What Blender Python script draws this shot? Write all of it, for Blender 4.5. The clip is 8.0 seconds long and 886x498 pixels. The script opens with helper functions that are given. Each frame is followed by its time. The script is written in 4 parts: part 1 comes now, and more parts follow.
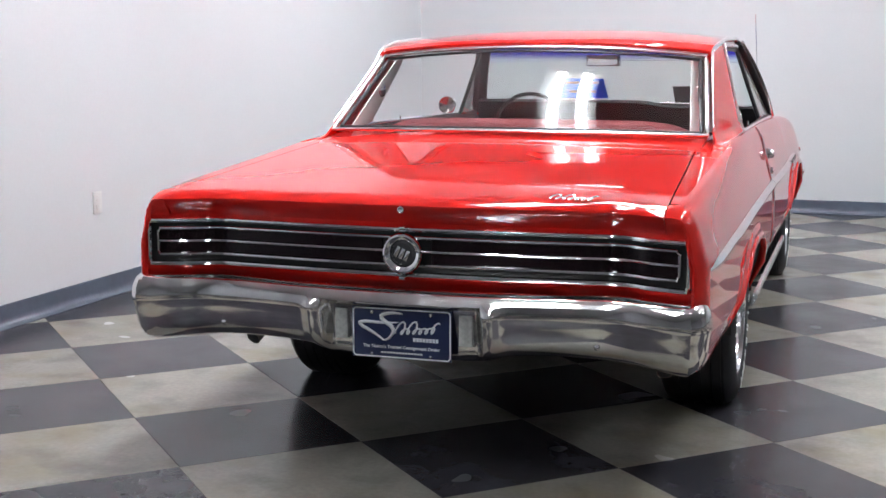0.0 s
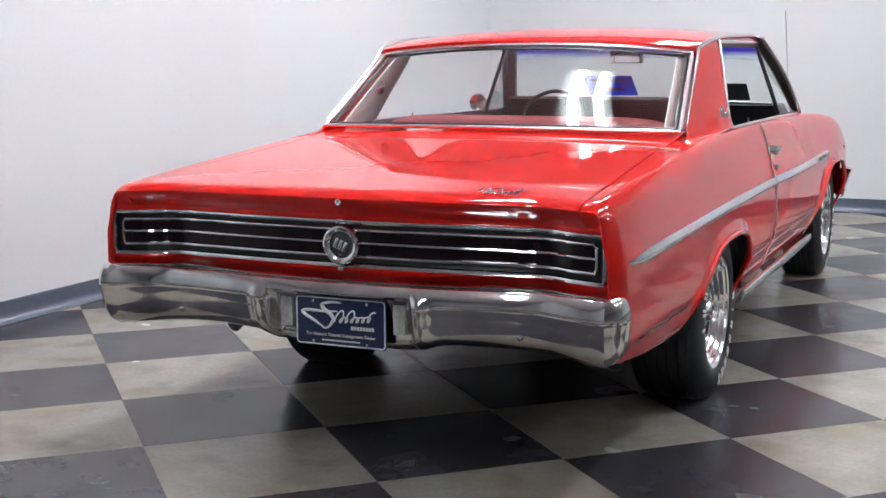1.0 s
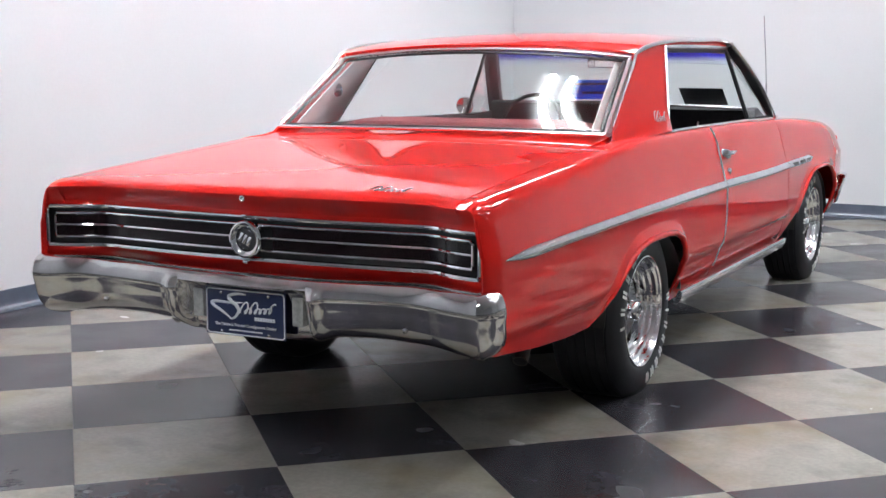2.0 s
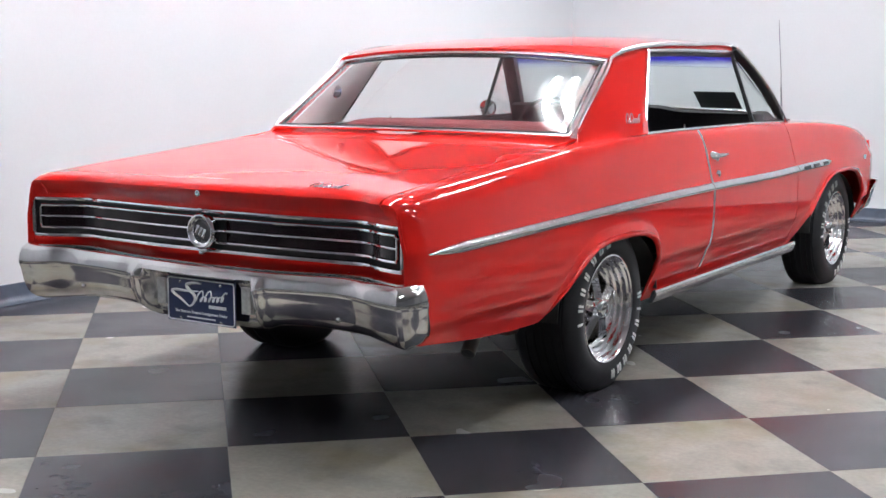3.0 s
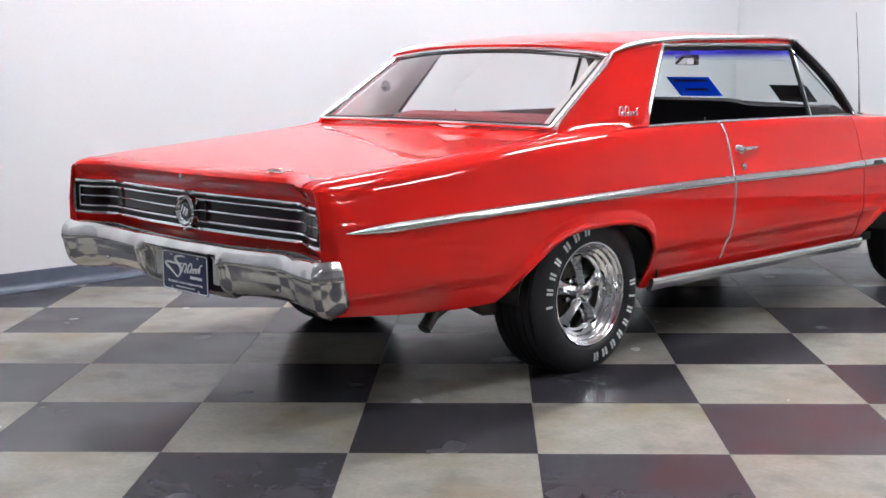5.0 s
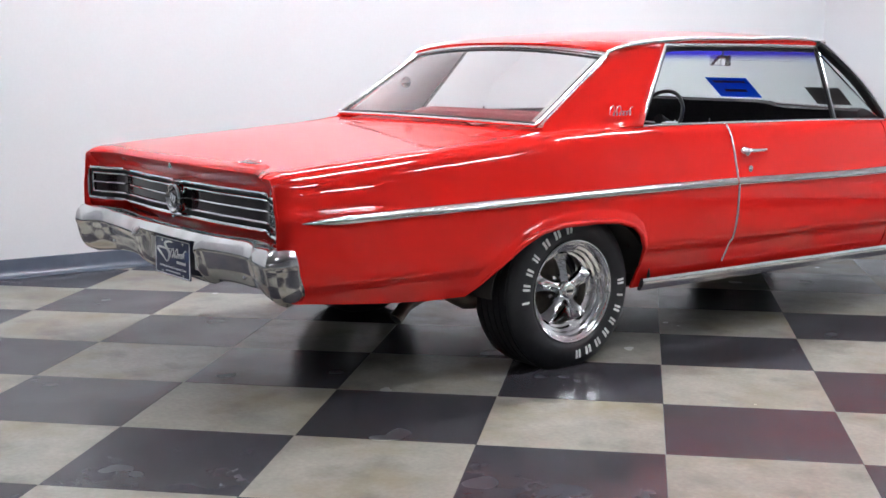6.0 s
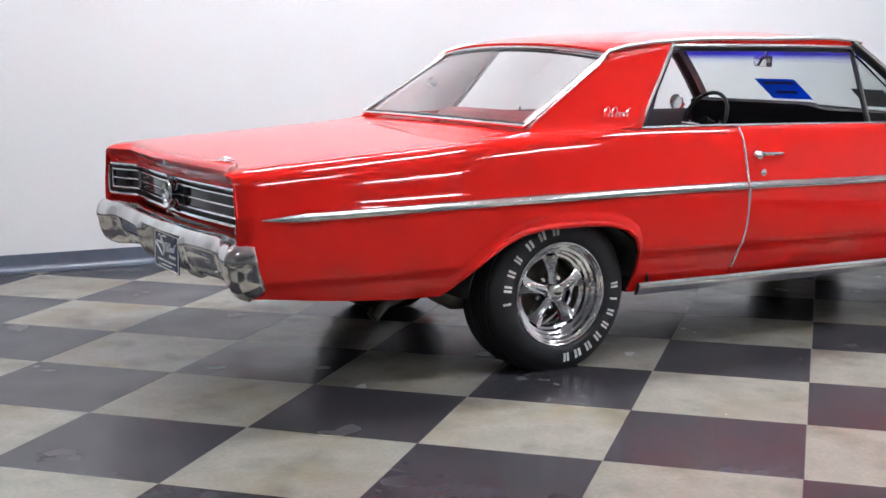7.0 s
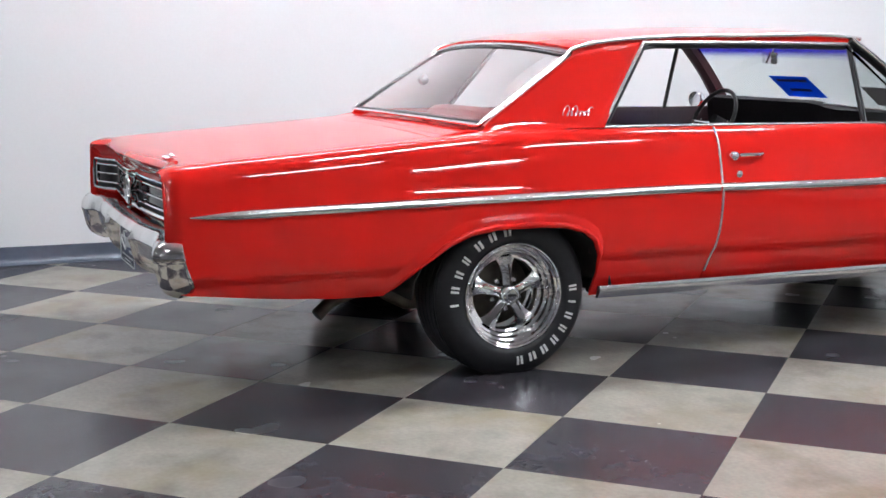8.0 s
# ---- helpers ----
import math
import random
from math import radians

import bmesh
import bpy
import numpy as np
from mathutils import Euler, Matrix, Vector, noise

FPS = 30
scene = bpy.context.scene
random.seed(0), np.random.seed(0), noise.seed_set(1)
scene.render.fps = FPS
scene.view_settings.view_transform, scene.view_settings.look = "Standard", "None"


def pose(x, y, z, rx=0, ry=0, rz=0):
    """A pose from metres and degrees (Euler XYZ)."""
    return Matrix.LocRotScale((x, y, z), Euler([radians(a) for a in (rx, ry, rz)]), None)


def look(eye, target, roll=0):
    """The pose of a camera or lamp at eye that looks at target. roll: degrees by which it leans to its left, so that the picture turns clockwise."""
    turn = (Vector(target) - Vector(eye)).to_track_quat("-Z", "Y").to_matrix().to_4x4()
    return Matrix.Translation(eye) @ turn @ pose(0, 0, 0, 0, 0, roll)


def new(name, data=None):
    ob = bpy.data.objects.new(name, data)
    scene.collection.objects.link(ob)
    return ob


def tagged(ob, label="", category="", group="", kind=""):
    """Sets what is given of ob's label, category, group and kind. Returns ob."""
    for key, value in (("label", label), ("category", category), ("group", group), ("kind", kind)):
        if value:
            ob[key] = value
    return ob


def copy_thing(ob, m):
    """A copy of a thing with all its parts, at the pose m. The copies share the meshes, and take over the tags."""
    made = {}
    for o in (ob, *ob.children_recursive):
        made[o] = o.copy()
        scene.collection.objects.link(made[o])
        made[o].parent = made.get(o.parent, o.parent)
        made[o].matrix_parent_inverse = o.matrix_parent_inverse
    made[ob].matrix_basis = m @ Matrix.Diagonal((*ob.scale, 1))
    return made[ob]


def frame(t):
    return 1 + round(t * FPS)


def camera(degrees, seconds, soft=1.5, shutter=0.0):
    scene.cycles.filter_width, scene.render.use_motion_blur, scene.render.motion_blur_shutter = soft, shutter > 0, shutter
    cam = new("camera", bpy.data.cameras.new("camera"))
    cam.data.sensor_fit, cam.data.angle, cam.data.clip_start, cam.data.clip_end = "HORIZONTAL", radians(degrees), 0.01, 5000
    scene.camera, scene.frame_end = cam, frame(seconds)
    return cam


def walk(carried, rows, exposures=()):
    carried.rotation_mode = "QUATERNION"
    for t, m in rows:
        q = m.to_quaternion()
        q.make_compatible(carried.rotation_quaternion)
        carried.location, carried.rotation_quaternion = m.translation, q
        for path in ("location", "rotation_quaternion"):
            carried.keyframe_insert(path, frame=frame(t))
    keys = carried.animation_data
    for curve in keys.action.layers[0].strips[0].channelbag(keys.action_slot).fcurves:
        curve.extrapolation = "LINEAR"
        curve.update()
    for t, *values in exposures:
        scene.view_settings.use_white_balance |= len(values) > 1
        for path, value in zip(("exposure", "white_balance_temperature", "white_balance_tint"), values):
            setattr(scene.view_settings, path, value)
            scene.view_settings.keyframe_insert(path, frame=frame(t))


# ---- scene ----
cam = camera(38.0, 8.0)
PATH = [
    (0, (1.289, -4.753, 1.265), (0.65, -2.882, 0.966), -0.0),
    (0.5, (1.576, -4.712, 1.26), (0.851, -2.873, 0.959), -0.2),
    (1, (1.863, -4.642, 1.259), (1.032, -2.847, 0.959), -0.3),
    (1.5, (2.151, -4.582, 1.255), (1.264, -2.814, 0.959), -0.2),
    (3, (3.022, -4.379, 1.252), (1.912, -2.74, 0.965), 0.0),
    (3.5, (3.302, -4.3, 1.255), (2.116, -2.715, 0.967), 0.1),
    (4, (3.59, -4.199, 1.257), (2.314, -2.687, 0.964), 0.0),
    (5.5, (4.388, -3.668, 1.251), (2.863, -2.407, 0.958), -0.2),
    (6, (4.627, -3.439, 1.254), (3.033, -2.268, 0.956), 0.3),
    (6.5, (4.852, -3.153, 1.259), (3.183, -2.094, 0.955), 0.1),
    (7, (5.038, -2.831, 1.256), (3.302, -1.883, 0.958), 0.3),
    (7.5, (5.173, -2.503, 1.257), (3.396, -1.637, 0.952), 0.2),
    (8, (5.3, -2.162, 1.276), (3.476, -1.401, 0.967), 0.3),
]
walk(cam, [(t, look(eye, target, roll)) for t, eye, target, roll in PATH], exposures=[(0.0, -0.16), (1.0, -0.14), (1.5, -0.10), (3.0, 0.0), (8.0, 0.0)])

# ---- light ----
world = bpy.data.worlds.new("world")
scene.world = world
world.use_nodes = True
world.node_tree.nodes["Background"].inputs[0].default_value = (0.8, 0.85, 1.0, 1)
world.node_tree.nodes["Background"].inputs[1].default_value = 0.05
scene.view_settings.exposure = 0.0
LAMP_POWER = 71.0
DIM_POWER = 36.0


# ---- materials ----
def material(name, colour, rough=0.5, metal=0.0, coat=0.0, grain=0.0, grain_scale=40.0, stain=0.0, stain_scale=2.0,
             bump=0.0, bump_scale=200.0, spread=0.0, rough_spread=0.0, specular=0.5, emit=None, alpha=1.0, transmission=0.0):
    mat = bpy.data.materials.new(name)
    mat.use_nodes = True
    tree = mat.node_tree
    node = tree.nodes["Principled BSDF"]
    node.inputs["Base Color"].default_value = (*colour, 1)
    node.inputs["Roughness"].default_value = rough
    node.inputs["Metallic"].default_value = metal
    node.inputs["Coat Weight"].default_value = coat
    node.inputs["Coat Roughness"].default_value = 0.02
    node.inputs["Specular IOR Level"].default_value = specular
    node.inputs["Transmission Weight"].default_value = transmission
    node.inputs["Alpha"].default_value = alpha
    if emit:
        node.inputs["Emission Color"].default_value = (*emit[0], 1)
        node.inputs["Emission Strength"].default_value = emit[1]
    coords = tree.nodes.new("ShaderNodeTexCoord")

    def texture(scale, detail=4.0):
        n = tree.nodes.new("ShaderNodeTexNoise")
        n.inputs["Scale"].default_value, n.inputs["Detail"].default_value = scale, detail
        tree.links.new(coords.outputs["Object"], n.inputs["Vector"])
        return n.outputs["Fac"]

    def ranged(socket, low, high, fmin=0.3, fmax=0.7):
        n = tree.nodes.new("ShaderNodeMapRange")
        n.inputs["From Min"].default_value, n.inputs["From Max"].default_value = fmin, fmax
        n.inputs["To Min"].default_value, n.inputs["To Max"].default_value = low, high
        tree.links.new(socket, n.inputs["Value"])
        return n.outputs["Result"]

    factors = []
    if grain:
        factors.append(ranged(texture(grain_scale), 1 - grain, 1 + grain))
    if stain:
        factors.append(ranged(texture(stain_scale, 6.0), 1 - stain, 1 + stain))
    if spread:
        info = tree.nodes.new("ShaderNodeObjectInfo")
        factors.append(ranged(info.outputs["Random"], 1 - spread, 1 + spread, 0, 1))
    if factors:
        value = factors[0]
        for other in factors[1:]:
            m = tree.nodes.new("ShaderNodeMath")
            m.operation = "MULTIPLY"
            tree.links.new(value, m.inputs[0])
            tree.links.new(other, m.inputs[1])
            value = m.outputs[0]
        mul = tree.nodes.new("ShaderNodeVectorMath")
        mul.operation = "SCALE"
        mul.inputs[0].default_value = colour
        tree.links.new(value, mul.inputs["Scale"])
        tree.links.new(mul.outputs["Vector"], node.inputs["Base Color"])
    if rough_spread:
        tree.links.new(ranged(texture(stain_scale * 2.3, 5.0), max(0.0, rough - rough_spread), rough + rough_spread), node.inputs["Roughness"])
    if bump:
        b = tree.nodes.new("ShaderNodeBump")
        b.inputs["Strength"].default_value, b.inputs["Distance"].default_value = bump, 0.002
        tree.links.new(texture(bump_scale, 3.0), b.inputs["Height"])
        tree.links.new(b.outputs["Normal"], node.inputs["Normal"])
    return mat


RED = material("red_paint", (0.71, 0.016, 0.012), 0.35, 0.0, 1.0, grain=0.03, grain_scale=3, bump=0.0, specular=0.0)
CHROME = material("chrome", (0.80, 0.80, 0.82), 0.06, 1.0, grain=0.06, grain_scale=12, rough_spread=0.03, bump=0.05, bump_scale=18)
WORN_CHROME = material("worn_chrome", (0.74, 0.73, 0.73), 0.12, 1.0, grain=0.16, grain_scale=9, stain=0.2, stain_scale=5, rough_spread=0.07, bump=0.3, bump_scale=12)
RIM_CHROME = material("polished_wheel_chrome", (0.92, 0.92, 0.93), 0.07, 1.0, grain=0.05, grain_scale=20, rough_spread=0.03, bump=0.6, bump_scale=55)
STAINLESS = material("stainless_trim", (0.86, 0.86, 0.87), 0.27, 1.0, grain=0.05, grain_scale=30)
PILLAR_DARK = material("dark_maroon_pillar", (0.045, 0.012, 0.018), 0.5, grain=0.15, grain_scale=50)
BRUSHED = material("brushed_trim", (0.70, 0.70, 0.71), 0.2, 1.0, grain=0.08, grain_scale=30)
RUBBER = material("tyre_rubber", (0.014, 0.0135, 0.017), 0.55, grain=0.2, grain_scale=30, bump=0.2, bump_scale=90)
LETTER_WHITE = material("letter_white", (0.78, 0.78, 0.76), 0.6, grain=0.08)
BLACK = material("black_paint", (0.012, 0.012, 0.014), 0.35, grain=0.2, grain_scale=25)
DARK_METAL = material("underbody_black", (0.02, 0.019, 0.018), 0.7, grain=0.4, grain_scale=9, bump=0.4, bump_scale=40)
RUST = material("dull_steel", (0.16, 0.14, 0.12), 0.5, 0.8, grain=0.3, grain_scale=15)
GLASS = material("window_glass", (0.97, 0.985, 0.98), 0.0, transmission=1.0)
SCREEN_GLASS = material("green_tinted_glass", (0.88, 0.95, 0.93), 0.0, transmission=1.0)
LENS = material("dark_red_lens", (0.010, 0.004, 0.006), 0.10, coat=0.0, specular=0.35)
CLEAR_LENS = material("backup_lens", (0.45, 0.45, 0.44), 0.18, coat=0.6, grain=0.2, grain_scale=60)
VINYL = material("maroon_vinyl", (0.028, 0.008, 0.012), 0.5, grain=0.15, grain_scale=60, bump=0.3, bump_scale=120)
VINYL_RED = material("red_vinyl", (0.24, 0.055, 0.06), 0.5, grain=0.12, grain_scale=50, bump=0.3, bump_scale=120)
DASH = material("dash_black", (0.012, 0.010, 0.012), 0.75, grain=0.2, grain_scale=70, bump=0.2, specular=0.15)
HEADLINER = material("headliner_grey", (0.70, 0.69, 0.68), 0.85, grain=0.06, grain_scale=50, bump=0.2)
WALL_PAINT = material("white_wall_paint", (0.70, 0.705, 0.728), 0.55, grain=0.012, grain_scale=60, stain=0.015, stain_scale=0.8, bump=0.06, bump_scale=120)
# for walls out of view; the grey sets how much light they throw back
BOUNCE_GREY = material("bounce_wall_grey", (0.48, 0.48, 0.51), 0.6, grain=0.03, grain_scale=40, stain=0.04)
CEILING_PAINT = material("ceiling_paint", (0.72, 0.72, 0.75), 0.8, grain=0.03, grain_scale=20)
BASE_RUBBER = material("slate_baseboard", (0.085, 0.10, 0.135), 0.28, grain=0.1, grain_scale=20, stain=0.1)
GROUT = material("grout", (0.10, 0.095, 0.09), 0.6, grain=0.2)
PLATE_BLUE = material("plate_navy", (0.012, 0.022, 0.085), 0.35, coat=0.4, grain=0.05)
PLATE_WHITE = material("plate_white", (0.86, 0.87, 0.89), 0.4, grain=0.03)


def card_stock(name, colour):
    """Thin printed card that lets some light through."""
    mat = material(name, colour, 0.5, grain=0.05)
    tree = mat.node_tree
    back, both = tree.nodes.new("ShaderNodeBsdfTranslucent"), tree.nodes.new("ShaderNodeMixShader")
    back.inputs["Color"].default_value = (*colour, 1)
    both.inputs[0].default_value = 0.5
    tree.links.new(tree.nodes["Principled BSDF"].outputs[0], both.inputs[1])
    tree.links.new(back.outputs[0], both.inputs[2])
    tree.links.new(both.outputs[0], tree.nodes["Material Output"].inputs[0])
    return mat


CARD_BLUE = card_stock("card_blue", (0.008, 0.15, 0.60))
CARD_BLACK = material("card_black", (0.02, 0.022, 0.024), 0.5, grain=0.1)
TUBE = material("fluorescent_tube", (1, 1, 1), 0.5, emit=((0.90, 0.96, 1.01), LAMP_POWER))
DIM_TUBE = material("dimmer_fluorescent_tube", (1, 1, 1), 0.5, emit=((0.90, 0.96, 1.01), DIM_POWER))
FIXTURE = material("fixture_white", (0.8, 0.8, 0.8), 0.4, grain=0.02)
PLASTIC = material("white_plastic", (0.74, 0.74, 0.73), 0.4, grain=0.02)
BAND = material("blue_tint_glass", (0.09, 0.09, 0.60), 0.02, transmission=1.0)


def fade_in(mat, low, high, clear, full):
    """Colour that deepens with height between low and high."""
    tree = mat.node_tree
    coords, split = tree.nodes.new("ShaderNodeTexCoord"), tree.nodes.new("ShaderNodeSeparateXYZ")
    span, mix = tree.nodes.new("ShaderNodeMapRange"), tree.nodes.new("ShaderNodeMix")
    mix.data_type = "RGBA"
    span.inputs["From Min"].default_value, span.inputs["From Max"].default_value = low, high
    mix.inputs[6].default_value, mix.inputs[7].default_value = (*clear, 1), (*full, 1)
    tree.links.new(coords.outputs["Object"], split.inputs[0])
    tree.links.new(split.outputs["Z"], span.inputs["Value"])
    tree.links.new(span.outputs["Result"], mix.inputs[0])
    tree.links.new(mix.outputs[2], tree.nodes["Principled BSDF"].inputs["Base Color"])


fade_in(BAND, 1.238, 1.268, (0.74, 0.82, 0.93), (0.06, 0.05, 0.58))


def tile_material(name, colour, blotch, amount):
    """Sealed stone-look tile: cloudy grain, brown blotches, dark scuffs and drops, uneven shine."""
    mat = bpy.data.materials.new(name)
    mat.use_nodes = True
    tree = mat.node_tree
    node = tree.nodes["Principled BSDF"]
    place = tree.nodes.new("ShaderNodeNewGeometry").outputs["Position"]

    def noise(scale, detail, low, high, a, b, distort=0.0):
        n, r = tree.nodes.new("ShaderNodeTexNoise"), tree.nodes.new("ShaderNodeMapRange")
        n.inputs["Scale"].default_value, n.inputs["Detail"].default_value, n.inputs["Distortion"].default_value = scale, detail, distort
        tree.links.new(place, n.inputs["Vector"])
        tree.links.new(n.outputs["Fac"], r.inputs["Value"])
        for key, v in (("From Min", low), ("From Max", high), ("To Min", a), ("To Max", b)):
            r.inputs[key].default_value = v
        return r.outputs["Result"]

    def times(a, b):
        m = tree.nodes.new("ShaderNodeMath")
        m.operation = "MULTIPLY"
        tree.links.new(a, m.inputs[0])
        tree.links.new(b, m.inputs[1])
        return m.outputs[0]

    def mixed(a, colour, factor):
        m = tree.nodes.new("ShaderNodeMix")
        m.data_type = "RGBA"
        tree.links.new(a, m.inputs[6])
        m.inputs[7].default_value = (*colour, 1)
        tree.links.new(factor, m.inputs[0])
        return m.outputs[2]

    info, own = tree.nodes.new("ShaderNodeObjectInfo"), tree.nodes.new("ShaderNodeMapRange")
    tree.links.new(info.outputs["Random"], own.inputs["Value"])
    own.inputs["To Min"].default_value, own.inputs["To Max"].default_value = 0.92, 1.08
    value = times(times(noise(7, 6, 0.3, 0.7, 1 - amount, 1 + amount), noise(55, 3, 0.3, 0.7, 0.93, 1.07)), own.outputs["Result"])
    scale = tree.nodes.new("ShaderNodeVectorMath")
    scale.operation = "SCALE"
    scale.inputs[0].default_value = colour
    tree.links.new(value, scale.inputs["Scale"])
    base = mixed(scale.outputs["Vector"], blotch, noise(2.1, 5, 0.50, 0.70, 0.0, 0.75))
    base = mixed(base, (0.03, 0.027, 0.026), noise(4.5, 5, 0.52, 0.76, 0.0, 0.35))
    node.inputs["Specular IOR Level"].default_value = 0.18
    tree.links.new(base, node.inputs["Base Color"])
    tree.links.new(noise(3.2, 2, 0.2, 0.8, 0.16, 0.30), node.inputs["Roughness"])
    return mat


TILE_LIGHT = tile_material("tan_tile", (0.272, 0.255, 0.223), (0.220, 0.181, 0.114), 0.08)
TILE_DARK = tile_material("charcoal_tile", (0.046, 0.043, 0.052), (0.044, 0.039, 0.040), 0.18)


# ---- mesh helpers ----
def part(name, bm, mat, parent=None, label="", angle=35, smooth=True):
    bmesh.ops.recalc_face_normals(bm, faces=bm.faces)
    mesh = bpy.data.meshes.new(name)
    bm.to_mesh(mesh)
    bm.free()
    mesh.materials.append(mat)
    if smooth:
        mesh.polygons.foreach_set("use_smooth", [True] * len(mesh.polygons))
        mesh.set_sharp_from_angle(angle=radians(angle))
    ob = new(name, mesh)
    ob.parent = parent
    if label:
        tagged(ob, label)
    return ob


def solid(ob, thickness, offset=-1.0, crisp=True):
    mod = ob.modifiers.new("thickness", "SOLIDIFY")
    mod.thickness, mod.offset = thickness, offset
    if not crisp:
        return ob
    split = ob.modifiers.new("crisp_rims", "EDGE_SPLIT")
    split.split_angle = radians(38)
    return ob


def sheet(bm, rows, close_u=False, close_v=False):
    """Faces over a table of points."""
    verts = [[bm.verts.new(p) for p in row] for row in rows]
    nu, nv = len(verts), len(verts[0])
    for a in range(nu if close_u else nu - 1):
        for b in range(nv if close_v else nv - 1):
            quad = (verts[a][b], verts[(a + 1) % nu][b], verts[(a + 1) % nu][(b + 1) % nv], verts[a][(b + 1) % nv])
            bm.faces.new(quad)
    return verts


def box(bm, low, high, bevel=0.0, m=None):
    c = [(a + b) / 2 for a, b in zip(low, high)]
    s = [abs(b - a) for a, b in zip(low, high)]
    found = bmesh.ops.create_cube(bm, size=1.0, matrix=(m or Matrix()) @ Matrix.Translation(c) @ Matrix.Diagonal((*s, 1)))
    if bevel:
        edges = list({e for v in found["verts"] for e in v.link_edges})
        bmesh.ops.bevel(bm, geom=edges, offset=bevel, segments=2, affect="EDGES", profile=0.6)
    return bm


def tube(bm, path, radius, closed=False, sides=8, flat=1.0):
    """A tube along a path; radius may be a list; flat squeezes it along z."""
    pts = [Vector(p) for p in path]
    n = len(pts)
    rows = []
    for i, p in enumerate(pts):
        a = pts[(i - 1) % n] if closed or i else pts[0]
        b = pts[(i + 1) % n] if closed or i < n - 1 else pts[-1]
        ahead = (b - a).normalized()
        up = Vector((0, 0, 1)) if abs(ahead.z) < 0.9 else Vector((0, 1, 0))
        right = ahead.cross(up).normalized()
        up = right.cross(ahead)
        r = radius[i] if isinstance(radius, (list, tuple)) else radius
        rows.append([p + right * (r * math.cos(t)) + up * (r * flat * math.sin(t)) for t in (2 * math.pi * k / sides for k in range(sides))])
    verts = sheet(bm, rows, close_u=closed, close_v=True)
    if not closed:
        bm.faces.new(verts[0])
        bm.faces.new(verts[-1])
    return bm


def lathe(bm, profile, steps=48, m=None, closed=False):
    """Turns (across, radius) pairs about the x axis."""
    m = m or Matrix()
    rows = [[m @ Vector((x, r * math.cos(t), r * math.sin(t))) for x, r in profile] for t in (2 * math.pi * k / steps for k in range(steps))]
    return sheet(bm, rows, close_u=True, close_v=closed)


def curve_at(table):
    """A smooth function through (key, value) pairs."""
    xs, ys = np.array(table, float).T
    slopes = np.gradient(ys, xs)

    def value(x):
        x = min(max(x, xs[0]), xs[-1])
        i = min(int(np.searchsorted(xs, x, "right")) - 1, len(xs) - 2)
        h = xs[i + 1] - xs[i]
        t = (x - xs[i]) / h
        return float((2 * t**3 - 3 * t**2 + 1) * ys[i] + (t**3 - 2 * t**2 + t) * h * slopes[i] + (3 * t**2 - 2 * t**3) * ys[i + 1] + (t**3 - t**2) * h * slopes[i + 1])

    return value


def linear_at(table):
    xs, ys = np.array(table, float).T
    return lambda x: float(np.interp(x, xs, ys))


def steps(a, b, n):
    return [a + (b - a) * k / (n - 1) for k in range(n)]


def mirror_x(p, side):
    return (p[0] * side, p[1], p[2])


# ---- the room ----
LEFT, RIGHT, BACK, FAR, TOP = -2.57, 12.0, -22.0, 5.95, 3.7
WHITE_END = -2.9


def wall(name, low, high, label, mat=WALL_PAINT):
    bm = bmesh.new()
    box(bm, low, high)
    return tagged(part(name, bm, mat, smooth=False), label, "wall", kind="structure")


wall("wall_left", (LEFT - 0.15, WHITE_END, 0), (LEFT, FAR + 0.15, TOP), "smooth white painted showroom wall")
# unseen rear stretch, greyer only to limit its bounce and reflections
wall("wall_left_rear", (LEFT - 0.15, BACK - 0.15, 0), (LEFT, WHITE_END, TOP), "unseen pale grey hall wall, toned to set its bounce light", BOUNCE_GREY)
wall("wall_far", (LEFT, FAR, 0), (RIGHT, FAR + 0.15, TOP), "smooth white painted showroom end wall")
wall("wall_right", (RIGHT, 1.0, 0), (RIGHT + 0.15, FAR + 0.15, TOP), "smooth white painted showroom wall")
wall("wall_right_rear", (RIGHT, BACK - 0.15, 0), (RIGHT + 0.15, 1.0, TOP), "unseen pale grey hall wall, toned to set its bounce light", BOUNCE_GREY)
wall("wall_back", (LEFT, BACK - 0.15, 0), (RIGHT, BACK, TOP), "unseen pale grey hall wall, toned to set its bounce light", BOUNCE_GREY)
bm = bmesh.new()
box(bm, (LEFT - 0.15, BACK - 0.15, TOP), (RIGHT + 0.15, FAR + 0.15, TOP + 0.1))
tagged(part("ceiling", bm, CEILING_PAINT, smooth=False), "plain light grey painted ceiling", "ceiling", kind="structure")


def baseboard(a, b, inward):
    """A cove base: upright face with a rounded top and a toe that runs out on the floor."""
    bm = bmesh.new()
    section = [(0.0, 0.105), (0.004, 0.107), (0.009, 0.103), (0.010, 0.045), (0.013, 0.030), (0.020, 0.017), (0.032, 0.008), (0.048, 0.004), (0.048, 0.0), (0.0, 0.0)]
    rows = [[Vector(p) + Vector(inward) * d + Vector((0, 0, z)) for d, z in section] for p in (a, b)]
    verts = sheet(bm, rows, close_v=True)
    for row in verts:
        bm.faces.new(row)
    return tagged(part("baseboard", bm, BASE_RUBBER, angle=50), "slate grey rubber cove base along the wall", "baseboard", kind="structure")


baseboard((LEFT, BACK, 0), (LEFT, FAR, 0), (1, 0, 0))
baseboard((LEFT + 0.048, FAR, 0), (RIGHT, FAR, 0), (0, -1, 0))
baseboard((RIGHT, BACK, 0), (RIGHT, FAR - 0.048, 0), (-1, 0, 0))
